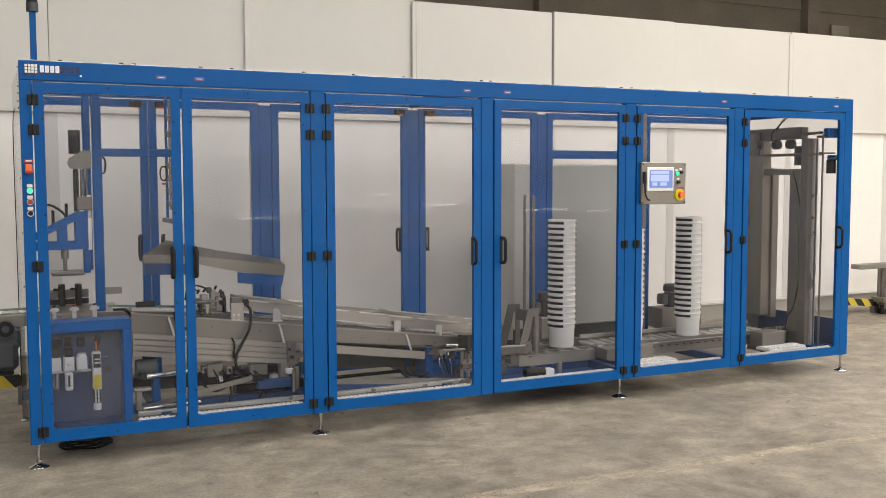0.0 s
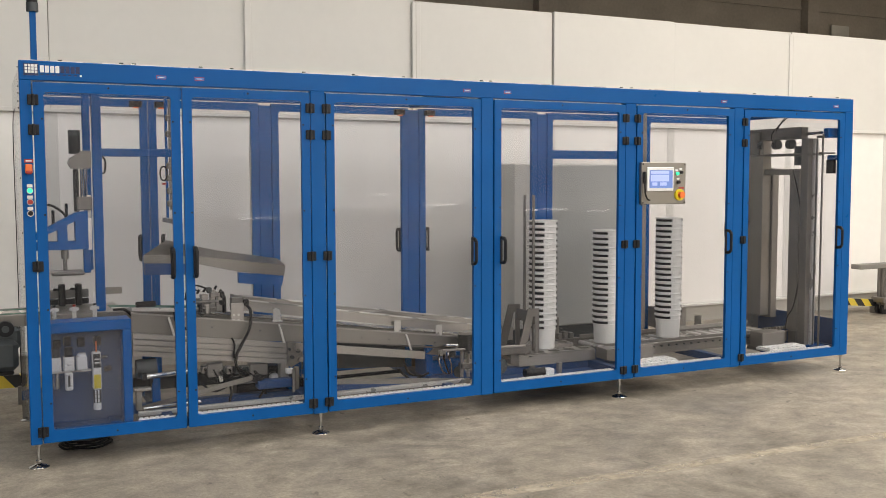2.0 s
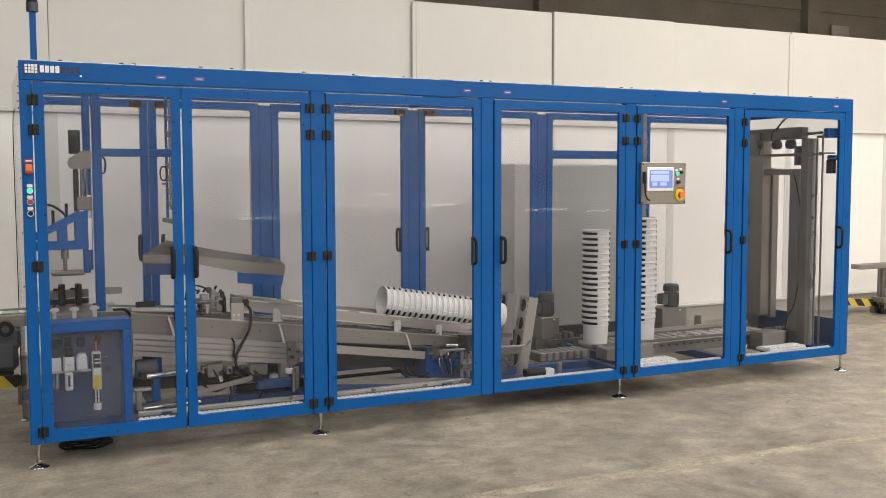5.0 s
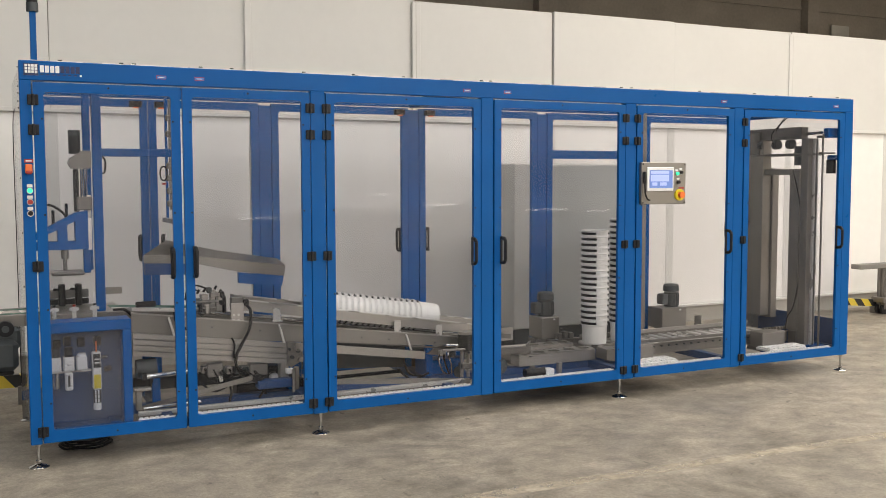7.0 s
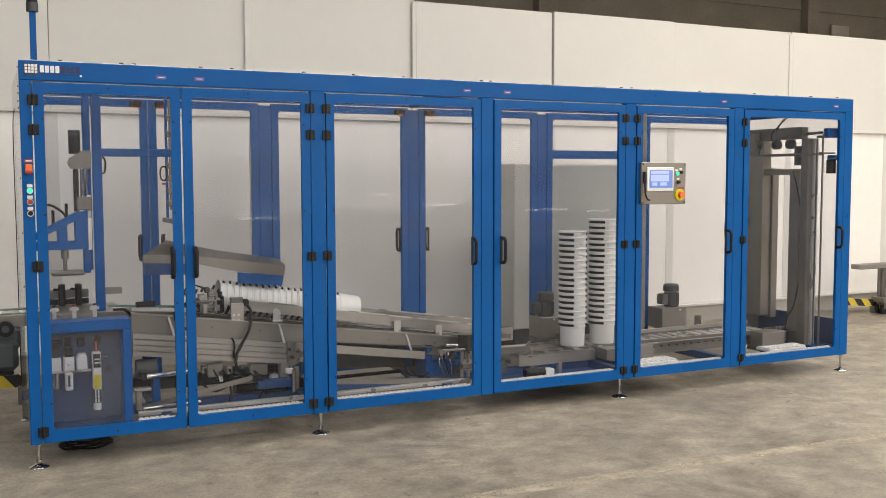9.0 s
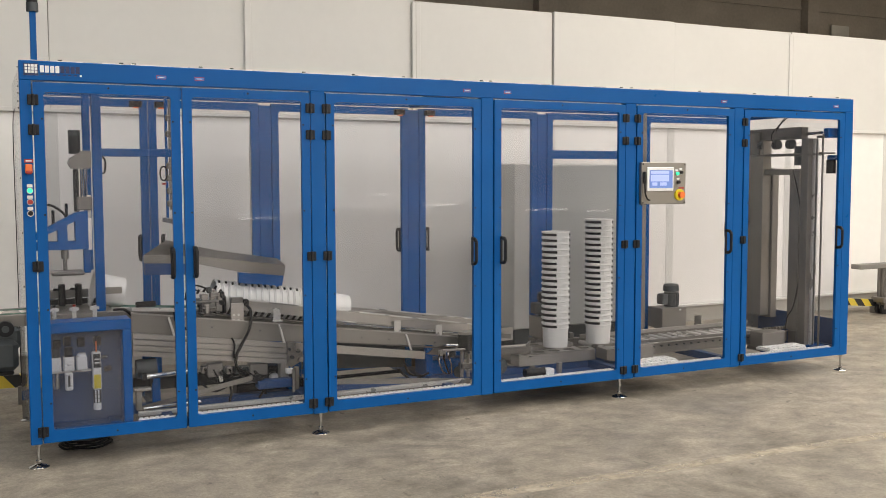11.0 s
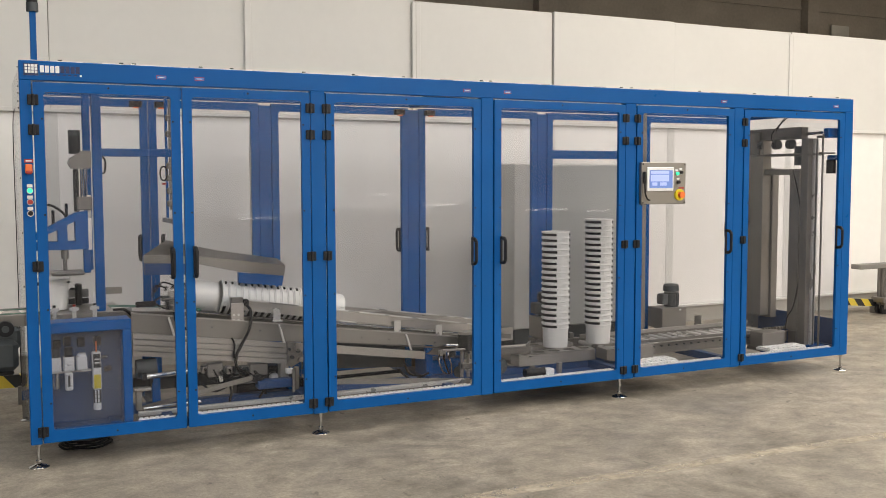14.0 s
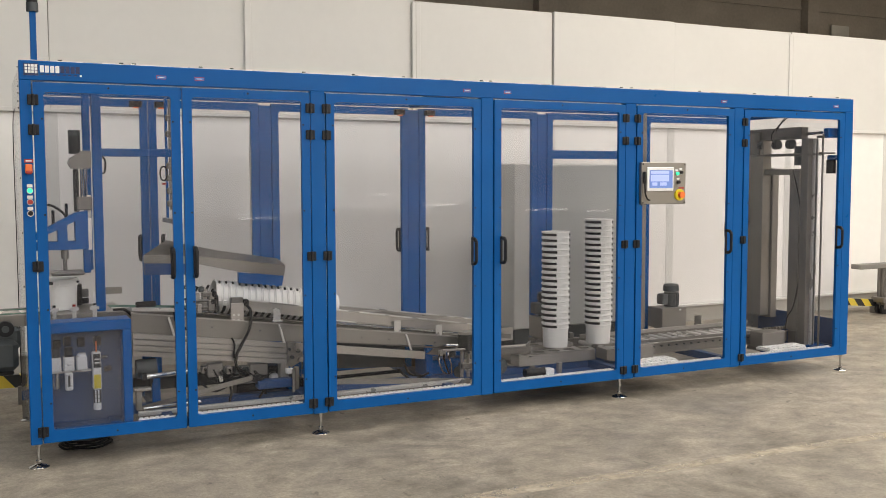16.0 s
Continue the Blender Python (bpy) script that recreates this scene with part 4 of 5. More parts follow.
def air_cabinet():
    t = thing("air_service_cabinet", "blue open-front cabinet with compressed air filters and a gauge valve", "pneumatic cabinet")
    x0, x1, z0, z1, ya, yb = 0.075, 0.555, 0.19, 0.79, 0.09, 0.26
    one("back_plate", BLUE_SHADED, t, box, x0 + 0.02, 0.24, z0, x1 - 0.045, 0.25, z1 - 0.005)
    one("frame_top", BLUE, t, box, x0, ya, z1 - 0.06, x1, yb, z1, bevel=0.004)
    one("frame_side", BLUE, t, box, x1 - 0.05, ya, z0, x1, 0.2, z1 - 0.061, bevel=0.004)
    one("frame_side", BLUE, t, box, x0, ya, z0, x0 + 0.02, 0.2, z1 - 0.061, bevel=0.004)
    one("frame_bottom", BLUE_SHADED, t, box, x0, ya + 0.02, z0 - 0.02, x1, yb, z0, bevel=0.003)
    one("side_sheet", BLUE_SHADED, t, box, x1 - 0.046, 0.201, z0, x1 - 0.042, yb, z1 - 0.061)
    pn = one("cover_pane", COVER_PANE, t, box, x0 + 0.021, ya + 0.02, z0, x1 - 0.051, ya + 0.024, z1 - 0.062)
    pn.visible_shadow = False
    # three filter units in a row, with bowls
    for i, x in enumerate((0.12, 0.19, 0.26)):
        u = one("filter_body", LABEL_W, t, box, x, 0.16, 0.50, x + 0.058, 0.22, 0.58, bevel=0.006, label="white filter body")
        one("filter_cap", LABEL_W if i == 2 else BLACK, u, rod, (x + 0.03, 0.19, 0.58), (x + 0.03, 0.19, 0.595 if i == 2 else 0.635), 0.022, 16)
        if i == 0:
            one("filter_bowl", CHROME, u, rod, (x + 0.03, 0.19, 0.40), (x + 0.03, 0.19, 0.489), 0.018, 16)
        if i == 1:
            bowl = one("filter_bowl", LABEL_W, u, box, x + 0.006, 0.17, 0.385, x + 0.05, 0.21, 0.489, bevel=0.008)
            one("sight_glass", BLACK, bowl, box, x + 0.022, 0.168, 0.41, x + 0.034, 0.17, 0.475, bevel=0.0008)
            one("gauge", LABEL_W, u, box, x + 0.012, 0.156, 0.52, x + 0.046, 0.16, 0.56)
            one("gauge_mark", BLACK, u, box, x + 0.02, 0.155, 0.535, x + 0.038, 0.156, 0.538)
    one("manifold", ALU, t, box, 0.11, 0.17, 0.49, 0.34, 0.21, 0.50)
    s = one("soft_start_valve", LABEL_W, t, box, 0.345, 0.15, 0.38, 0.392, 0.21, 0.60, bevel=0.006, label="white valve with yellow band and display")
    one("yellow_band", YELLOW, s, box, 0.35, 0.147, 0.39, 0.387, 0.15, 0.47)
    one("display", BLACK, s, box, 0.349, 0.147, 0.51, 0.388, 0.15, 0.59)
    for i in range(2):
        one("display_mark", LABEL_W, s, box, 0.355, 0.1455, 0.535 + i * 0.02, 0.382, 0.147, 0.543 + i * 0.02)
    one("orange_pin", ORANGE, s, rod, (0.368, 0.17, 0.60), (0.368, 0.17, 0.66), 0.004, 8)
    one("silencer", LABEL_W, t, rod, (0.368, 0.18, 0.26), (0.368, 0.18, 0.30), 0.022, 16)
    sl = one("silencer_body", BLACK, t, rod, (0.368, 0.18, 0.301), (0.368, 0.18, 0.379), 0.021, 16)
    for i in range(3):
        for dx in (-0.009, 0.007):
            one("silencer_slot", LABEL_W, sl, box, 0.363 + dx, 0.155, 0.306 + i * 0.025, 0.371 + dx, 0.162, 0.326 + i * 0.025, bevel=0.001)
    one("coupling", CHROME, t, rod, (0.392, 0.18, 0.565), (0.43, 0.18, 0.565), 0.01, 10)
    one("elbow_fitting", BLACK, t, rod, (0.41, 0.18, 0.49), (0.45, 0.18, 0.50), 0.016, 10)
    for x, z in ((0.16, 0.655), (0.215, 0.67), (0.29, 0.66), (0.38, 0.66)):
        one("hose_port", BLACK, t, box, x - 0.02, 0.2, z - 0.03, x + 0.02, 0.239, z + 0.02, bevel=0.004)


air_cabinet()


# ---------------------------------------------------------------- floor-level mechanics under the incline
def floor_frame():
    t = thing("base_frame", "blue and grey base frame with levers and cylinders under the incline", "machine base")
    one("rail", ALU, t, box, 0.6, 0.20, 0.186, 2.78, 0.24, 0.21, bevel=0.003, label="pale floor rail")
    one("tie_rod", BLACK, t, rod, (1.7, 0.93, 0.15), (2.75, 0.93, 0.152), 0.014, 10, label="dark tie rod")
    # two made-up black boxes that darken the zone under the incline
    one("cable_duct", BLACK, t, sloped, 0.60, 1.62, 0.36, 0.085, 0.5, 0.62, k=0.0)
    one("drip_tray", BLACK, t, box, 1.28, 0.58, 0.16, 1.74, 0.70, 0.24, bevel=0.004, label="black box added to fill the dark zone under the incline")
    one("lever", SHEET, t, prism, [(0.62, 0.185), (0.62, 0.215), (1.32, 0.345), (1.32, 0.315)], 0.33, 0.34, label="slanting flat steel lever")
    one("long_bar", SHEET, t, sloped, 1.75, 2.84, 0.295, 0.035, 0.25, 0.26, k=-0.085, label="grey flat bar")
    one("cylinder", CHROME, t, rod, (0.66, 0.33, 0.395), (0.97, 0.33, 0.41), 0.017, 12)
    one("cylinder_end", BLACK, t, box, 0.64, 0.31, 0.375, 0.67, 0.35, 0.42, bevel=0.004)
    one("cylinder", CHROME, t, rod, (0.64, 0.27, 0.215), (0.98, 0.27, 0.225), 0.012, 12)
    one("drum", MOTOR_GREY, t, rod, (0.62, 0.42, 0.43), (0.74, 0.42, 0.43), 0.06, 18)
    one("clamp_post", STEEL, t, box, 0.60, 0.30, 0.20, 0.635, 0.335, 0.34, bevel=0.004)
    one("clamp_head", STEEL, t, box, 0.59, 0.29, 0.315, 0.69, 0.345, 0.335, bevel=0.004)
    for x, z, w, h, m in ((1.05, 0.40, 0.10, 0.06, STEEL_MID), (1.32, 0.38, 0.12, 0.05, STEEL_MID), (1.52, 0.36, 0.06, 0.07, STEEL), (1.60, 0.30, 0.05, 0.09, SHEET),
                          (1.46, 0.30, 0.05, 0.05, ALU), (1.12, 0.36, 0.03, 0.05, ALU)):
        one("bracket", m, t, box, x, 0.40, z - h / 2 - 0.03, x + w, 0.46, z + h / 2, bevel=0.006)
    one("carriage", BLUE_SHADED, t, box, 1.36, 0.34, 0.245, 1.60, 0.42, 0.30, bevel=0.006, label="blue carriage")
    for x in (1.36, 1.61):
        one("wheel", BLACK, t, rod, (x, 0.36, 0.31), (x, 0.40, 0.31), 0.03, 16)
    one("link", STEEL, t, box, 1.585, 0.33, 0.21, 1.60, 0.345, 0.36)
    one("blue_upright", BLUE, t, box, 1.60, 0.47, 0.17, 1.655, 0.52, 0.50, bevel=0.003)
    for a in (((1.02, 0.45, 0.30), (1.1, 0.43, 0.245), (1.2, 0.43, 0.28), (1.26, 0.44, 0.33)), ((1.18, 0.42, 0.30), (1.2, 0.4, 0.24), (1.18, 0.4, 0.15)),
              ((0.7, 0.44, 0.47), (0.71, 0.4, 0.38), (0.7, 0.42, 0.30)), ((1.35, 0.4, 0.36), (1.42, 0.39, 0.27), (1.38, 0.4, 0.18)),
              ((2.4, 0.4, 0.33), (2.43, 0.36, 0.25), (2.55, 0.38, 0.22)), ((2.36, 0.42, 0.28), (2.46, 0.4, 0.20), (2.6, 0.42, 0.23))):
        bm = bmesh.new()
        tube(bm, list(a), 0.008, 6)
        part("hose", bm, RUBBER, t)
    for i in range(7):
        x = 1.02 + i * 0.052
        v = one("valve", MOTOR_GREY if i % 3 else STEEL, t, box, x, 0.42, 0.365 - 0.006 * i, x + 0.04, 0.47, 0.415 - 0.006 * i, bevel=0.005)
        one("valve_fitting", BLACK, v, rod, (x + 0.02, 0.42, 0.395 - 0.006 * i), (x + 0.02, 0.40, 0.39 - 0.006 * i), 0.008, 8)
        bm = bmesh.new()
        tube(bm, [(x + 0.02, 0.40, 0.39 - 0.006 * i), (x + 0.03 + 0.01 * (i % 3), 0.385, 0.34), (x + 0.1 - 0.04 * (i % 2), 0.41, 0.30 + 0.01 * (i % 4)), (x + 0.16, 0.45, 0.33)], 0.005, 6)
        part("hose", bm, RUBBER, t)
    for i, (x, z, r) in enumerate(((1.64, 0.47, 0.014), (1.69, 0.455, 0.02), (1.60, 0.43, 0.012), (1.66, 0.41, 0.016), (1.58, 0.485, 0.01))):
        one("pivot_bolt", STEEL if i % 2 else MOTOR_GREY, t, rod, (x, 0.40, z), (x, 0.375, z), r, 14)
    one("valve_island", LABEL_W, t, box, 1.555, 0.36, 0.325, 1.60, 0.40, 0.36, bevel=0.004)
    one("spring_post", SHEET, t, box, 1.605, 0.35, 0.22, 1.635, 0.38, 0.37, bevel=0.004)
    for x in (0.95, 1.09, 1.4, 1.9, 2.1, 2.3, 2.65):
        one("plate_bolt", MOTOR_GREY, t, rod, (x, 0.43, 0.725 - 0.139 * (x - 0.6)), (x, 0.424, 0.725 - 0.139 * (x - 0.6)), 0.006, 8)
    # pusher drive near the lower end
    one("drive_box", BLUE, t, box, 2.60, 0.5, 0.12, 2.92, 0.66, 0.30, bevel=0.008, label="blue drive box")
    one("drive_motor", BLUE, t, rod, (2.84, 0.5, 0.215), (2.84, 0.43, 0.215), 0.05, 20, label="blue drive motor")
    one("motor_end", MOTOR_GREY, t, rod, (2.84, 0.43, 0.215), (2.84, 0.42, 0.215), 0.042, 20)
    for k in range(3):
        bm = bmesh.new()
        tube(bm, [(2.69 + 0.03 * k, 0.42, 0.37), (2.66 + 0.04 * k, 0.38, 0.33), (2.68 + 0.035 * k, 0.37, 0.25 + 0.02 * k), (2.74 + 0.02 * k, 0.42, 0.21)], 0.0065, 6)
        part("steel_hose", bm, CHROME if k != 1 else RUBBER, t)
    one("joint_block", STEEL, t, box, 2.68, 0.40, 0.345, 2.73, 0.44, 0.385, bevel=0.006)
    one("joint_block", MOTOR_GREY, t, box, 2.76, 0.39, 0.33, 2.80, 0.43, 0.40, bevel=0.006)
    one("short_cylinder", CHROME, t, rod, (2.70, 0.36, 0.425), (2.80, 0.36, 0.42), 0.014, 12)
    one("drive_arm", STEEL_MID, t, prism, [(2.60, 0.36), (2.66, 0.40), (2.79, 0.43), (2.81, 0.40), (2.70, 0.34)], 0.44, 0.455)
    one("air_cylinder", BLACK, t, rod, (2.86, 0.36, 0.38), (2.86, 0.36, 0.495), 0.055, 20)
    one("cylinder_cap", STEEL, t, rod, (2.86, 0.36, 0.496), (2.86, 0.36, 0.515), 0.052, 20)
    for x in (2.83, 2.88):
        one("piston_rod", STEEL, t, rod, (x, 0.36, 0.19), (x, 0.36, 0.38), 0.012, 10)
    one("valve_block", STEEL_MID, t, box, 2.82, 0.33, 0.25, 2.92, 0.40, 0.29, bevel=0.006)
    one("valve_block", STEEL, t, box, 2.87, 0.22, 0.2, 2.92, 0.27, 0.25, bevel=0.006)
    one("push_tube", STEEL, t, rod, (2.66, 0.32, 0.40), (3.33, 0.32, 0.383), 0.009, 10)
    one("push_tip", STEEL_MID, t, rod, (3.33, 0.32, 0.383), (3.37, 0.32, 0.415), 0.009, 10)
    one("crossbar", STEEL_MID, t, box, 2.9, 0.45, 0.30, 3.45, 0.47, 0.36)
    one("crossbar", STEEL, t, box, 3.0, 0.80, 0.34, 3.5, 0.82, 0.44)
    one("floor_plate", BLUE_SHADED, t, box, 3.0, 0.11, 0.142, 3.95, 0.44, 0.15, label="blue floor plate")
    one("pulley", MOTOR_GREY, t, rod, (3.12, 0.40, 0.25), (3.12, 0.33, 0.25), 0.065, 20)
    one("roller_motor", BLACK, t, rod, (3.3, 0.28, 0.19), (3.46, 0.28, 0.19), 0.032, 14)
    one("motor_flange", LABEL_W, t, box, 3.46, 0.24, 0.16, 3.53, 0.31, 0.21, bevel=0.006)
    one("sensor_post", STEEL, t, box, 3.62, 0.33, 0.15, 3.65, 0.36, 0.23)


floor_frame()


def tilting_table():
    """Turns about its own origin."""
    ox, oz = TILT_PIVOT
    t = thing("tilting_table", "perforated steel tilting table made of two holed channels", "tilting table", at=(ox, 0, oz))
    def loc(x, z):
        return x - ox, z - oz
    def beam(name, ya, yb):
        # channel with round holes in its top web
        bm = bmesh.new()
        x0, z1 = loc(3.345, 0.286)
        x1, z0 = loc(4.02, 0.205)
        n = 5
        cell = (x1 - x0) / n
        for i in range(n):
            cx, cy, r = x0 + (i + 0.5) * cell, (ya + yb) / 2, 0.047
            ring = [bm.verts.new((cx + r * math.cos(k * math.pi / 8) * 1.0, cy + min(r, (yb - ya) * 0.42) * math.sin(k * math.pi / 8), z1)) for k in range(16)]
            a, b = x0 + i * cell, x0 + (i + 1) * cell
            out = []
            for k in range(16):
                c, s_ = math.cos(k * math.pi / 8), math.sin(k * math.pi / 8)
                f = 1 / max(abs(c), abs(s_))
                out.append(bm.verts.new((cx + c * f * cell / 2, cy + s_ * f * (yb - ya) / 2, z1)))
            for k in range(16):
                j = (k + 1) % 16
                bm.faces.new((ring[k], ring[j], out[j], out[k]))
        bmesh.ops.remove_doubles(bm, verts=bm.verts, dist=0.0002)
        bmesh.ops.solidify(bm, geom=list(bm.faces), thickness=0.004)
        return part(name, bm, STEEL, t, smooth=20)
    for ya, yb in ((0.438, 0.556), (0.744, 0.862)):
        w = beam("perforated_web", ya, yb)
        xa, xb = 3.345 - ox, 4.02 - ox
        one("flange", STEEL, w, box, xa, ya - 0.004, 0.205 - oz, xb, ya, 0.284 - oz)
        one("flange", STEEL, w, box, xa, yb, 0.205 - oz, xb, yb + 0.004, 0.284 - oz)
        one("end_flange", STEEL, w, box, xa - 0.004, ya, 0.205 - oz, xa, yb, 0.284 - oz)
        one("inner_bar", BLACK, w, box, xa + 0.004, ya + 0.004, 0.212 - oz, xb - 0.004, yb - 0.004, 0.262 - oz)
    one("cross_tube", STEEL_MID, t, rod, (0, 0.44, 0.03), (0, 0.86, 0.03), 0.025, 16)
    one("cross_plate", STEEL_MID, t, box, 3.36 - ox, 0.561, 0.262 - oz, 3.42 - ox, 0.739, 0.268 - oz)
    return t


TILT_PIVOT = (3.465, 0.15)
TILT = tilting_table()


def back_rest():
    """Leans with the stack; its origin is the stack's foot."""
    t = thing("tilting_back_rest", "two-rod steel back rest with triangular gusset plates", "back rest")
    for y in (-0.08, 0.05):
        one("rest_rod", STEEL_MID, t, rod, (-0.122, y, 0.0), (-0.122, y, 1.18), 0.011, 12)
    for y in (-0.15, 0.14):
        bm = bmesh.new()
        prism(bm, [(-0.31, -0.05), (-0.25, -0.05), (-0.20, 0.12), (-0.165, 0.27), (-0.145, 0.27), (-0.145, -0.03), (-0.112, -0.03), (-0.112, 0.33), (-0.21, 0.33)], y, y + 0.012)
        part("gusset", bm, STEEL_MID, t)
    one("rest_plate", STEEL_MID, t, box, -0.14, -0.149, 0.21, -0.134, 0.151, 0.3, bevel=0.002)
    one("foot_bar", STEEL_MID, t, box, -0.3, -0.149, -0.045, -0.26, 0.151, -0.025, bevel=0.003)
    return t


REST = back_rest()


# ---------------------------------------------------------------- roller conveyor, lift and drives
def roller_conveyor():
    t = thing("roller_conveyor", "steel roller conveyor carrying upright pail stacks", "conveyor")
    one("side_rail", SHEET, t, box, 4.10, 0.44, 0.20, 6.0, 0.45, 0.292, bevel=0.002)
    one("side_rail", SHEET, t, box, 4.10, 0.86, 0.20, 6.0, 0.87, 0.30, bevel=0.002)
    one("rail_lip", STEEL, t, box, 4.10, 0.42, 0.286, 6.0, 0.4405, 0.292)
    one("inner_rail", STEEL, t, box, 4.16, 0.505, 0.24, 6.0, 0.512, 0.302)
    for i in range(36):
        x = 4.16 + i * 0.05
        one("roller", STEEL if i % 2 else ALU, t, rod, (x, 0.515, 0.265), (x, 0.855, 0.265), 0.019, 12)
    for x in (4.2, 5.0, 5.85):
        for y in (0.46, 0.82):
            one("leg", STEEL_MID, t, box, x, y, 0.17, x + 0.04, y + 0.035, 0.21, bevel=0.003)
    for i in range(24):
        x = 4.2 + i * 0.075
        one("rail_bolt", MOTOR_GREY, t, rod, (x, 0.42, 0.262), (x, 0.436, 0.262), 0.006, 8)
    one("guide_bar", STEEL, t, box, 4.12, 0.80, 0.305, 5.9, 0.812, 0.335, bevel=0.002)
    # slotted bed under the tilting table
    bed = one("slotted_bed", STEEL_MID, t, box, 3.60, 0.57, 0.19, 4.06, 0.73, 0.255, bevel=0.003)
    for i in range(7):
        one("bed_slat", STEEL, bed, box, 3.61 + i * 0.063, 0.56, 0.20, 3.65 + i * 0.063, 0.74, 0.262, bevel=0.004)
    one("bed_leg", STEEL_MID, t, box, 3.8, 0.5, 0.15, 3.85, 0.82, 0.19)
    bm = bmesh.new()
    prism(bm, [(4.03, 0.22), (4.03, 0.30), (4.13, 0.30), (4.13, 0.20)], 0.30, 0.44)
    part("transfer_box", bm, SHEET, t)
    for k in range(3):
        one("clamp", STEEL_MID, t, box, 3.98 + k * 0.055, 0.9, 0.29, 4.02 + k * 0.055, 0.95, 0.34 + 0.012 * (k % 2), bevel=0.005)
    one("clamp_rail", STEEL_MID, t, box, 3.9, 0.9, 0.26, 4.2, 0.96, 0.29)
    one("clamp_leg", STEEL_MID, t, box, 4.02, 0.91, 0.17, 4.06, 0.99, 0.26)
    return t


roller_conveyor()


def gear_motor(x, y, z, xa=-0.14, xb=0.12):
    t = thing("gear_motor", "dark grey electric motor on a square steel box beside the conveyor", "motor", "drive motors", (x, y, z))
    one("box", SHEET, t, box, xa, -0.1, 0, xb, 0.1, 0.175, bevel=0.004)
    m = one("motor_body", MOTOR_GREY, t, rod, (0.03, 0, 0.176), (0.03, 0, 0.30), 0.062, 20)
    for k in range(14):
        a = k * math.tau / 14
        one("cooling_fin", MOTOR_GREY, m, box, 0.058, -0.003, 0.19, 0.072, 0.003, 0.29, m=Matrix.Translation((0.03, 0, 0)) @ pose(0, 0, 0, 0, 0, math.degrees(a)))
    cap = bmesh.new()
    lathe(cap, [(0.001, 0.375), (0.055, 0.372), (0.068, 0.36), (0.07, 0.31), (0.001, 0.31)], 24)
    c = part("fan_cover", cap, MOTOR_GREY, t)
    c.location = (0.03, 0, 0)
    one("terminal_box", MOTOR_GREY, t, box, -0.095, -0.05, 0.2, -0.035, 0.04, 0.29, bevel=0.008)
    one("plate", LABEL_W, t, box, 0.04, -0.104, 0.15, 0.06, -0.101, 0.162)
    one("foot", STEEL_MID, t, box, -0.1, -0.06, 0.17 - z, 0.1, 0.06, -0.001)
    return t


gear_motor(5.17, 1.0, 0.305)
gear_motor(3.94, 1.08, 0.29, -0.07, 0.1)


def small_blocks():
    t = thing("guide_block", "small grey steel plate standing at the conveyor edge", "steel plate", at=(5.43, 0.95, 0.0))
    one("plate", STEEL_MID, t, box, 0, 0, 0.30, 0.075, 0.012, 0.39, bevel=0.003)
    one("stem", STEEL_MID, t, box, 0.03, 0.012, 0.17, 0.05, 0.03, 0.36)
    for x in (4.27, 5.54):
        b = thing("junction_box", "plain grey sheet-steel box near the door sill", "steel box", "sheet boxes", (x, 0.25, 0.0))
        one("cover", SHEET, b, box, 0, 0, 0.2, 0.16 if x < 5 else 0.25, 0.15, 0.325, bevel=0.004)
        one("stand", STEEL_MID, b, box, 0.04, -0.16, 0.16, 0.1, 0.22, 0.2)
    for x0, x1 in ((4.11, 4.57), (5.5, 5.9)):
        tr = thing("egg_crate_tray", "white moulded tray with rows of square cells on the sill", "tray", "white trays", (x0, 0.125, 0.0))
        one("base", TRAY_WHITE, tr, box, 0, 0, 0.188, x1 - x0, 0.16, 0.208, bevel=0.004)
        one("support_bar", BLUE_SHADED, tr, box, 0, 0.03, 0.14, x1 - x0, 0.11, 0.187)
        nx = int((x1 - x0) / 0.05)
        for i in range(nx):
            for j in range(3):
                one("cell", TRAY_WHITE, tr, box, 0.006 + i * 0.05, 0.007 + j * 0.05, 0.208, 0.048 + i * 0.05, 0.05 + j * 0.05, 0.219, bevel=0.005)


small_blocks()


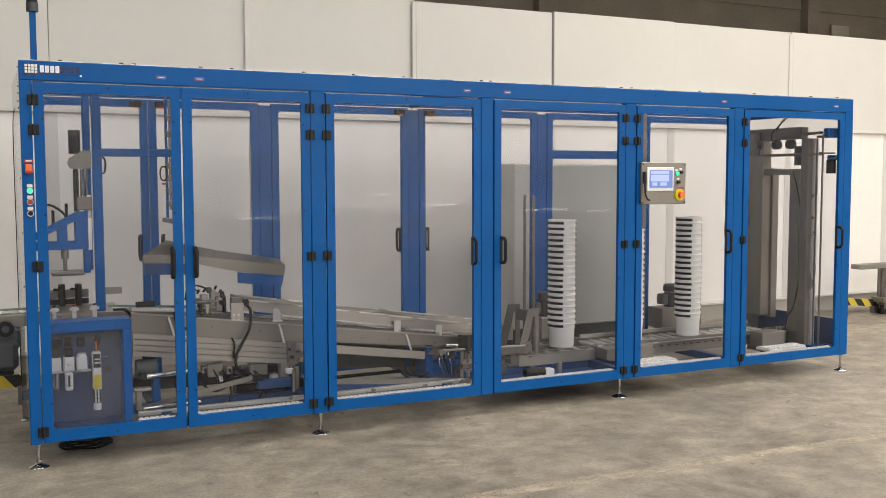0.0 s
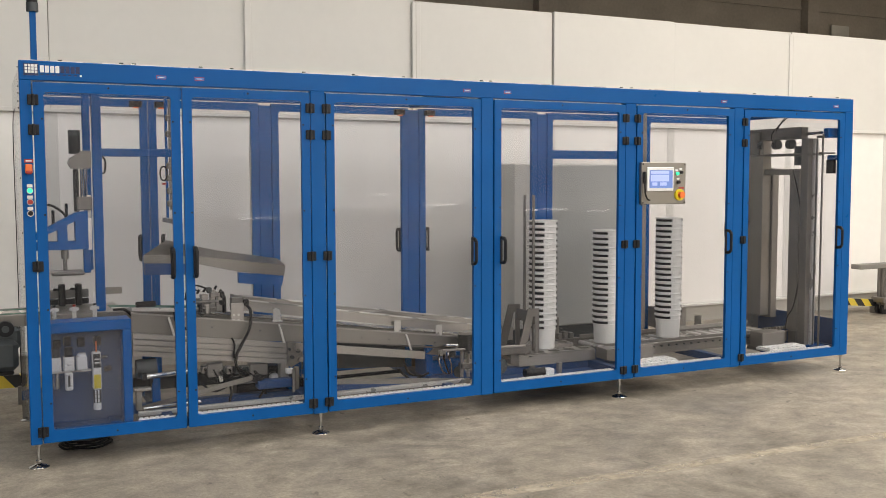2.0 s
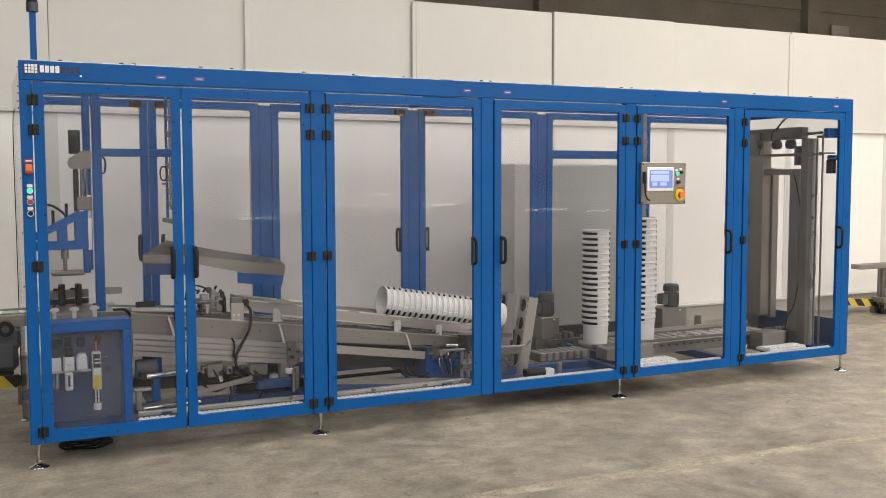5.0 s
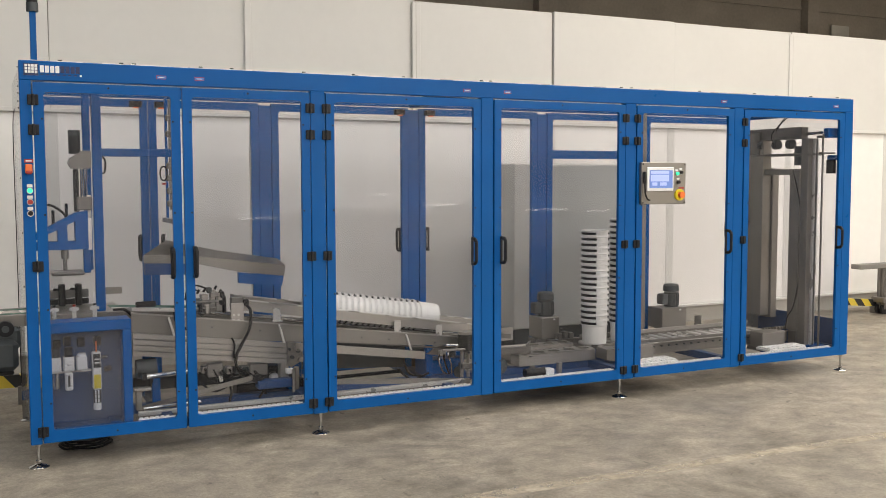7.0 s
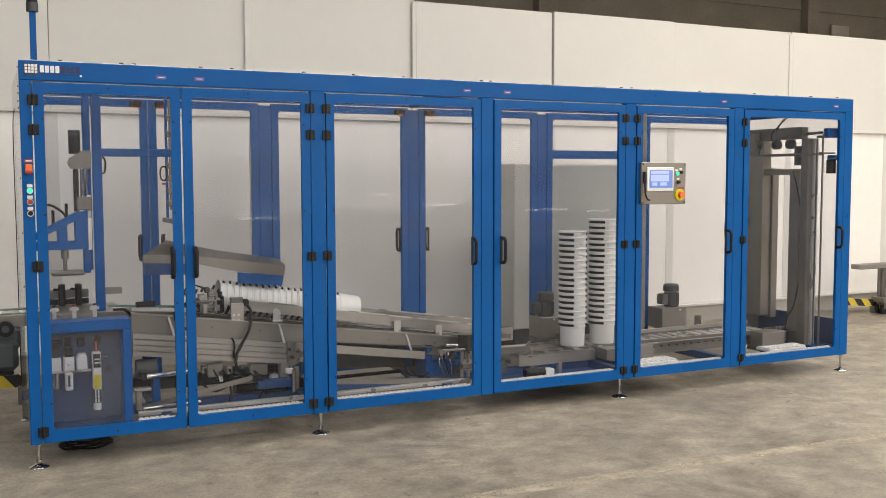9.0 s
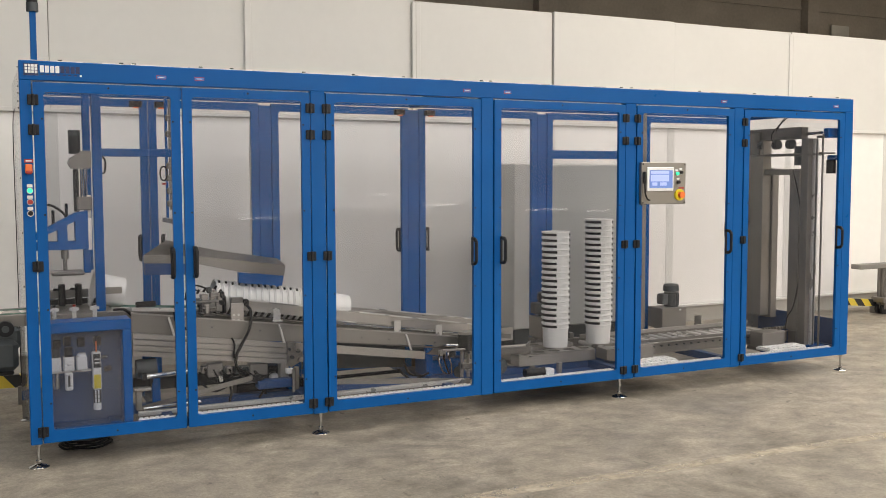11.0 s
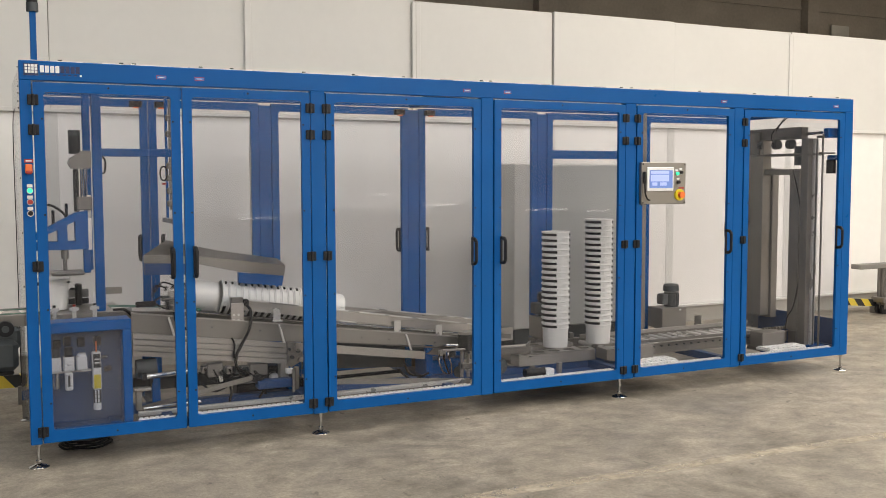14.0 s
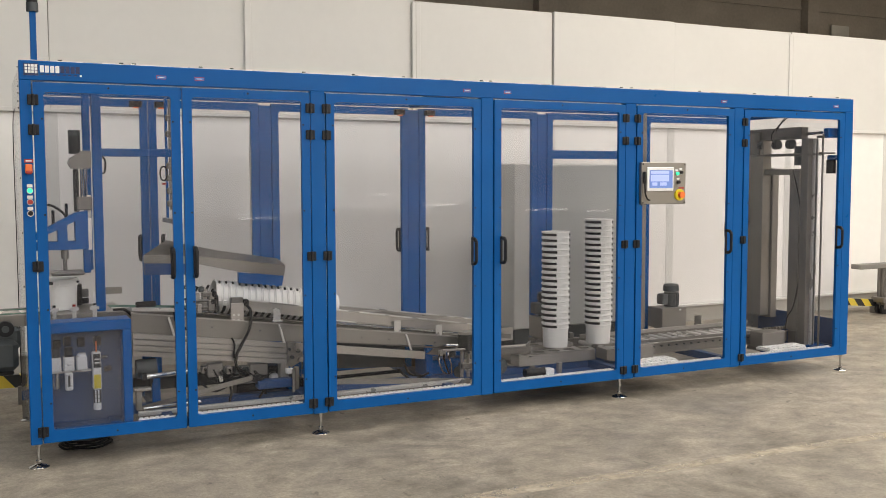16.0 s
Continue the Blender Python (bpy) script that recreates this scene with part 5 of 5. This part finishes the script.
def lift_tower():
    t = thing("stack_lift", "grey steel stack lift with two columns and a motor head", "lift")
    back = one("back_column", SHEET, t, box, 5.98, 0.74, 0.38, 6.08, 1.02, 2.0, bevel=0.004, label="grey steel column")
    one("column_foot", STEEL_MID, back, box, 6.0, 0.84, 0.17, 6.06, 1.0, 0.379)
    one("column_cover", SHEET, back, box, 6.081, 0.72, 0.36, 6.15, 1.03, 1.68, bevel=0.003)
    one("front_column", SHEET, t, box, 5.97, 0.22, 0.16, 6.02, 0.30, 1.92, bevel=0.003)
    inner = one("inner_column", SHEET, t, box, 5.99, 0.33, 0.30, 6.03, 0.44, 1.66, bevel=0.004)
    one("inner_foot", STEEL_MID, inner, box, 5.99, 0.34, 0.17, 6.03, 0.42, 0.299)
    for k in range(7):
        one("column_bolt", BLACK, inner, rod, (6.0, 0.33, 0.45 + 0.18 * k), (6.0, 0.325, 0.45 + 0.18 * k), 0.007, 8)
    one("alu_profile", ALU, t, box, 6.022, 0.20, 0.16, 6.065, 0.27, 1.92, bevel=0.003)
    one("groove_strip", STEEL_MID, t, box, 6.035, 0.196, 0.16, 6.048, 0.2, 1.92)
    one("head_beam", STEEL_MID, t, box, 5.97, 0.2, 1.78, 6.13, 1.03, 1.80, bevel=0.003)
    one("head_beam", STEEL_MID, t, box, 5.98, 0.31, 1.92, 6.06, 1.02, 2.02, bevel=0.004)
    one("cross_bar", SHEET, t, box, 6.0, 0.301, 1.62, 6.05, 0.9, 1.67, bevel=0.003)
    one("shaft", CHROME, t, rod, (6.04, 0.15, 1.965), (6.04, 1.0, 1.945), 0.012, 12)
    for y in (0.42, 0.58, 0.75):
        one("pulley", MOTOR_GREY, t, rod, (6.0, y, 1.88), (6.0, y + 0.05, 1.88), 0.04, 18)
    one("motor", MOTOR_GREY, t, rod, (6.02, 0.36, 1.70), (6.02, 0.36, 1.86), 0.045, 18)
    one("chain_box", STEEL_MID, t, box, 5.97, 0.78, 1.80, 6.12, 0.9, 1.99, bevel=0.005)
    for i in range(3):
        one("fork_tine", BLACK, t, rod, (5.972, 0.9 + i * 0.04, 1.18), (5.965, 0.92 + i * 0.04, 1.42), 0.008, 8)
    one("fork_bar", BLACK, t, box, 5.962, 0.88, 1.2, 5.978, 1.02, 1.215)
    one("guide_rod", STEEL_MID, t, rod, (6.035, 0.13, 0.19), (6.035, 0.13, 1.95), 0.008, 10)
    one("rod_clamp", STEEL_MID, t, box, 5.99, 0.10, 1.92, 6.08, 0.16, 1.94, bevel=0.004)
    one("rod_clamp", STEEL_MID, t, box, 6.0, 0.115, 1.79, 6.16, 0.145, 1.805, bevel=0.004)
    one("rod_foot", BLUE, t, box, 5.99, 0.11, 0.16, 6.14, 0.30, 0.2, bevel=0.004, label="blue foot block")
    one("wall_bracket", BLUE, t, box, 6.02, 0.062, 1.92, 6.13, 0.12, 2.0, bevel=0.006, label="blue bracket")
    one("bracket_motor", BLACK, t, rod, (6.1, 0.1, 1.63), (6.1, 0.1, 1.74), 0.038, 16)
    one("bracket_arm", BLUE, t, box, 6.07, 0.062, 1.74, 6.13, 0.12, 1.78, bevel=0.006)
    for pts in (((5.86, 0.35, 2.12), (5.78, 0.36, 2.03), (5.72, 0.38, 1.95), (5.76, 0.4, 1.87)), ((5.9, 0.33, 2.13), (5.8, 0.35, 2.05), (5.75, 0.37, 1.97)),
                ((5.904, 0.32, 1.667), (5.98, 0.32, 1.429), (6.02, 0.315, 1.19), (6.02, 0.315, 0.95), (6.0, 0.318, 0.758), (5.945, 0.32, 0.521), (5.9, 0.34, 0.427), (5.895, 0.36, 0.30))):
        bm = bmesh.new()
        tube(bm, list(pts), 0.005, 6)
        part("cable", bm, RUBBER, t)
    for i in range(8):
        one("rail_tooth", STEEL_MID, t, box, 5.75 + i * 0.035, 0.455, 0.30, 5.765 + i * 0.035, 0.475, 0.325)


lift_tower()


DUCT_X = 4.872


def electric_cabinet():
    t = thing("electric_cabinet", "plain grey electrical cabinet standing behind the enclosure", "cabinet")
    one("body", GREYBOX, t, box, 4.14, 1.9, 0.22, 5.48, 2.25, 1.73, bevel=0.008)
    one("plinth", MOTOR_GREY, t, box, 4.16, 1.92, 0.0, 5.46, 2.23, 0.218)
    d = one("door", GREYDOOR, t, box, 4.44, 1.885, 0.23, 5.475, 1.899, 1.72, bevel=0.004)
    one("latch", BLACK, d, box, 5.42, 1.875, 0.95, 5.44, 1.884, 1.05, bevel=0.003)
    c = thing("cable_duct", "tall grey sheet-steel cable duct inside the enclosure", "cable duct", at=(DUCT_X, 1.0, 0.0))
    one("trunk", SHEET, c, box, 0, 0, 0.17, 0.05, 0.1, 2.16, bevel=0.003)


electric_cabinet()


# ---------------------------------------------------------------- controls, beacon
def push_button(parent, x, z, cap, lit=False):
    b = one("push_button", CHROME, parent, rod, (x, -0.004, z), (x, -0.014, z), 0.017, 16)
    one("button_cap", cap, b, rod, (x, -0.0145, z), (x, -0.022, z), 0.0135, 16)
    one("label_plate", GREYBOX, b, box, x - 0.014, -0.006, z + 0.018, x + 0.014, -0.004, z + 0.035)


def operator_panel():
    t = thing("operator_panel", "steel operator panel with a lit touch screen, buttons and emergency stop", "control panel", at=(4.08, -0.004, 1.405))
    one("panel_plate", SHEET, t, box, 0, -0.03, 0, 0.402, -0.0, 0.302, bevel=0.004)
    s = one("screen_housing", LABEL_W, t, box, 0.042, -0.042, 0.095, 0.282, -0.0305, 0.268, bevel=0.004, label="white screen housing")
    one("screen", SCREEN, s, box, 0.062, -0.0445, 0.118, 0.268, -0.0425, 0.246, label="lit blue screen")
    for x0, z0, x1, z1 in ((0.07, 0.22, 0.235, 0.24), (0.07, 0.165, 0.235, 0.214), (0.085, 0.135, 0.13, 0.158), (0.155, 0.135, 0.215, 0.158)):
        one("screen_field", SCREEN_LIGHT, s, box, x0, -0.0458, z0, x1, -0.0446, z1)
    one("maker_mark_bar", GREYBOX, s, box, 0.22, -0.0435, 0.254, 0.27, -0.0421, 0.26)
    for x, z, m in ((0.315, 0.222, GREEN_LIT), (0.352, 0.232, BLACK), (0.328, 0.16, BLACK)):
        b = one("push_button", CHROME, t, rod, (x, -0.0305, z), (x, -0.04, z), 0.016, 16)
        one("button_cap", m, b, rod, (x, -0.0405, z), (x, -0.048, z), 0.012, 16)
        one("button_label", LABEL_W, b, box, x - 0.012, -0.032, z + 0.018, x + 0.012, -0.0305, z + 0.03)
    one("warning_label", RED, t, box, 0.335, -0.032, 0.112, 0.385, -0.0305, 0.122)
    e = one("stop_collar", YELLOW, t, rod, (0.338, -0.0305, 0.067), (0.338, -0.045, 0.067), 0.042, 28, label="yellow emergency stop collar")
    one("stop_knob", ORANGE, e, rod, (0.338, -0.0455, 0.067), (0.338, -0.075, 0.067), 0.021, 24, 0.024)
    for x in (0.012, 0.39):
        for z in (0.012, 0.29):
            one("screw", BLACK, t, rod, (x, -0.0305, z), (x, -0.034, z), 0.006, 10)
    p = one("pen_holder", BLACK, t, box, 0.008, -0.05, 0.15, 0.03, -0.031, 0.235, bevel=0.005)
    bm = bmesh.new()
    tube(bm, [(0.018, -0.045, 0.15), (0.02, -0.05, 0.08), (0.04, -0.05, 0.04), (0.065, -0.045, 0.03)], 0.006, 6)
    part("pen_cord", bm, RUBBER, p)


operator_panel()


def side_buttons():
    t = thing("button_column", "column of push buttons with a lit green lamp and a red switch", "push buttons")
    one("warning_tag", RED, t, box, 0.013, -0.003, 1.683, 0.058, -0.001, 1.702)
    one("tag_text_bar", LABEL_W, t, box, 0.02, -0.0045, 1.689, 0.05, -0.003, 1.696)
    one("main_switch", ORANGE, t, box, 0.016, -0.03, 1.625, 0.052, -0.001, 1.675, bevel=0.005, label="orange and red main switch")
    one("switch_lever", RED, t, box, 0.02, -0.042, 1.62, 0.048, -0.0305, 1.64, bevel=0.005)
    push_button(t, 0.036, 1.532, GREEN_LIT)
    push_button(t, 0.036, 1.471, RED)
    push_button(t, 0.036, 1.41, BLACK)


side_buttons()


def beacon():
    t = thing("signal_beacon", "unlit dark signal lamp on a blue pole above the enclosure", "signal lamp", at=(0.1, 0.45, 0.0))
    one("pole", BLUE, t, box, -0.017, -0.017, 2.23, 0.017, 0.017, 2.56, bevel=0.003)
    one("pole_foot", BLUE, t, box, -0.03, -0.03, 2.2, 0.03, 0.03, 2.232)
    one("lamp_base", MOTOR_GREY, t, rod, (0, 0, 2.56), (0, 0, 2.61), 0.033, 18)
    one("lamp_lens", BLACK, t, rod, (0, 0, 2.611), (0, 0, 2.74), 0.03, 18)


beacon()


def outside_stop():
    t = thing("emergency_button", "small red button on the end of the enclosure", "push button", at=(X_END, 0.12, 1.66))
    one("base", STEEL_MID, t, rod, (0, 0, 0), (0.03, 0, 0), 0.015, 12)
    one("knob", RED, t, rod, (0.0305, 0, 0), (0.055, 0, 0), 0.02, 16)


outside_stop()


# ---------------------------------------------------------------- outfeed and clutter in the hall
def outfeed():
    t = thing("outfeed_conveyor", "outfeed belt conveyor with green belt and grey drive motor", "conveyor")
    one("belt", GREEN, t, box, -2.6, 0.52, 0.788, 0.10, 0.80, 0.797, label="green belt")
    one("frame", SHEET, t, box, -2.6, 0.49, 0.73, 0.10, 0.519, 0.80, bevel=0.003)
    one("frame", SHEET, t, box, -2.6, 0.801, 0.73, 0.10, 0.83, 0.80, bevel=0.003)
    one("guide_rail", ALU, t, box, -2.6, 0.50, 0.81, 0.10, 0.515, 0.825)
    one("gearbox", MOTOR_GREY, t, box, -0.26, 0.44, 0.60, -0.02, 0.60, 0.73, bevel=0.02)
    one("shaft_ring", BLACK, t, rod, (-0.1, 0.44, 0.73), (-0.1, 0.40, 0.73), 0.045, 20)
    one("shaft_hub", MOTOR_GREY, t, rod, (-0.1, 0.40, 0.73), (-0.1, 0.39, 0.73), 0.02, 16)
    m = one("motor", MOTOR_GREY, t, box, -0.3, 0.40, 0.48, -0.035, 0.62, 0.665, bevel=0.03, label="dark grey drive motor")
    one("motor_foot", BLACK, m, box, -0.26, 0.43, 0.455, -0.06, 0.6, 0.48, bevel=0.008)
    for x in (-2.4, -1.2, -0.75):
        for y in (0.5, 0.79):
            one("leg", SHEET, t, box, x, y, 0.0, x + 0.04, y + 0.035, 0.73)


outfeed()


def barrier(x0, x1, y, z0, z1, fall):
    t = thing("hazard_barrier", "low black and yellow striped barrier bar by the wall", "barrier", "striped barriers", (x0, y, 0.0))
    one("bar", HAZARD, t, prism, [(0, z0), (x1 - x0, z0 - fall), (x1 - x0, z1 - fall), (0, z1)], 0, 0.05)
    for x in (0.02, x1 - x0 - 0.06):
        one("foot", STEEL_MID, t, box, x, -0.03, 0.0, x + 0.04, 0.08, z0 + 0.01 - fall * x / (x1 - x0))


barrier(-1.6, 0.05, 1.75, 0.12, 0.21, 0.0)
barrier(8.72, 9.35, 2.3, 0.13, 0.21, 0.05)


def hand_cart():
    t = thing("hand_cart", "grey flatbed cart with a raised steel top on castors", "cart", at=(8.9, 1.75, 0.0))
    one("top", WOOD_GREY, t, box, -0.02, 0.42, 0.545, 1.6, 0.56, 0.60, bevel=0.006)
    one("frame", STEEL_MID, t, box, 0.35, 0.40, 0.14, 1.6, 0.58, 0.2, bevel=0.006)
    for x in (0.4, 1.5):
        for y in (0.43, 0.50):
            one("post", STEEL_MID, t, box, x, y, 0.2, x + 0.04, y + 0.04, 0.545)
            w = one("castor", BLACK, t, rod, (x + 0.02, y, 0.06), (x + 0.02, y + 0.035, 0.06), 0.06, 18)
            one("castor_fork", STEEL_MID, w, box, x - 0.01, y - 0.008, 0.06, x + 0.05, y + 0.043, 0.14, bevel=0.004)


hand_cart()


def floor_cable():
    t = thing("cable_coil", "loose black cable coil lying on the floor under the enclosure", "cable")
    for k in range(4):
        bm = bmesh.new()
        pts = [(0.32 + (0.15 - 0.012 * k) * math.cos(a * 0.628 + k), 0.42 + (0.13 - 0.01 * k) * math.sin(a * 0.628 + k), 0.008 + 0.011 * k + 0.004 * math.sin(3 * a + k))
               for a in range(11)]
        tube(bm, pts, 0.0065, 6)
        part("winding", bm, RUBBER, t)


floor_cable()


# ---------------------------------------------------------------- what moves
# seconds and tilt of the table
TILT_ROWS = [(0.0, 0), (2.2, 0), (2.3, 2), (2.4, 8), (2.5, 12), (2.6, 17), (2.8, 25), (3.0, 32), (3.2, 39.5), (3.4, 46), (3.6, 51.5), (3.8, 57), (4.0, 62), (4.2, 67),
             (4.6, 75), (5.0, 80.3), (5.3, 81.5), (5.6, 81.5), (5.8, 60), (6.0, 36), (6.2, 17), (6.3, 10), (6.45, 3), (6.6, 0), (16.0, 0)]
# seconds after a pull and the gripper's travel towards the outfeed
GRIP_ROWS = [(-0.45, 0.0), (-0.3, 0.02), (-0.15, 0.03), (0.0, 0.05), (0.15, 0.20), (0.28, 0.25), (0.38, 0.25), (0.48, 0.10), (0.56, 0.01), (0.7, 0.0)]


# the back rest starts with the table, a moment before the stack leans on it
REST_START = [(2.3, (3.661, 0.296, 2.0)), (2.4, (3.656, 0.312, 5.2)), (2.5, (3.641, 0.339, 9.4)), (2.6, (3.622, 0.364, 14.0))]


def motions():
    for ob, rows in PAIL_ROWS:
        walk(ob, rows)
    walk(TILT, [(t, pose(TILT_PIVOT[0], 0, TILT_PIVOT[1], 0, -a, 0)) for t, a in TILT_ROWS])
    first = (3.666, BASE_Z, 0)
    rows = [(0.0, first), (2.2, first)] + REST_START + [(t, lerp_rows(STACK_A, t)) for t in TIMES_A if 2.65 < t <= 5.3] + [(16.0, lerp_rows(STACK_A, 5.3))]
    walk(REST, [(t, laid(*v)) for t, v in rows])
    grip = [(0.0, 0.0), (8.4, 0.0), (8.8, 0.02)]
    for t0 in PULLS:
        grip += [(round(t0 + dt, 2), x) for dt, x in GRIP_ROWS if t0 + dt <= 16.0]
    if grip[-1][0] < 16.0:
        grip.append((16.0, grip[-1][1]))
    walk(GRIPPER, [(t, pose(-x, 0, 0.148 * x)) for t, x in grip])


motions()
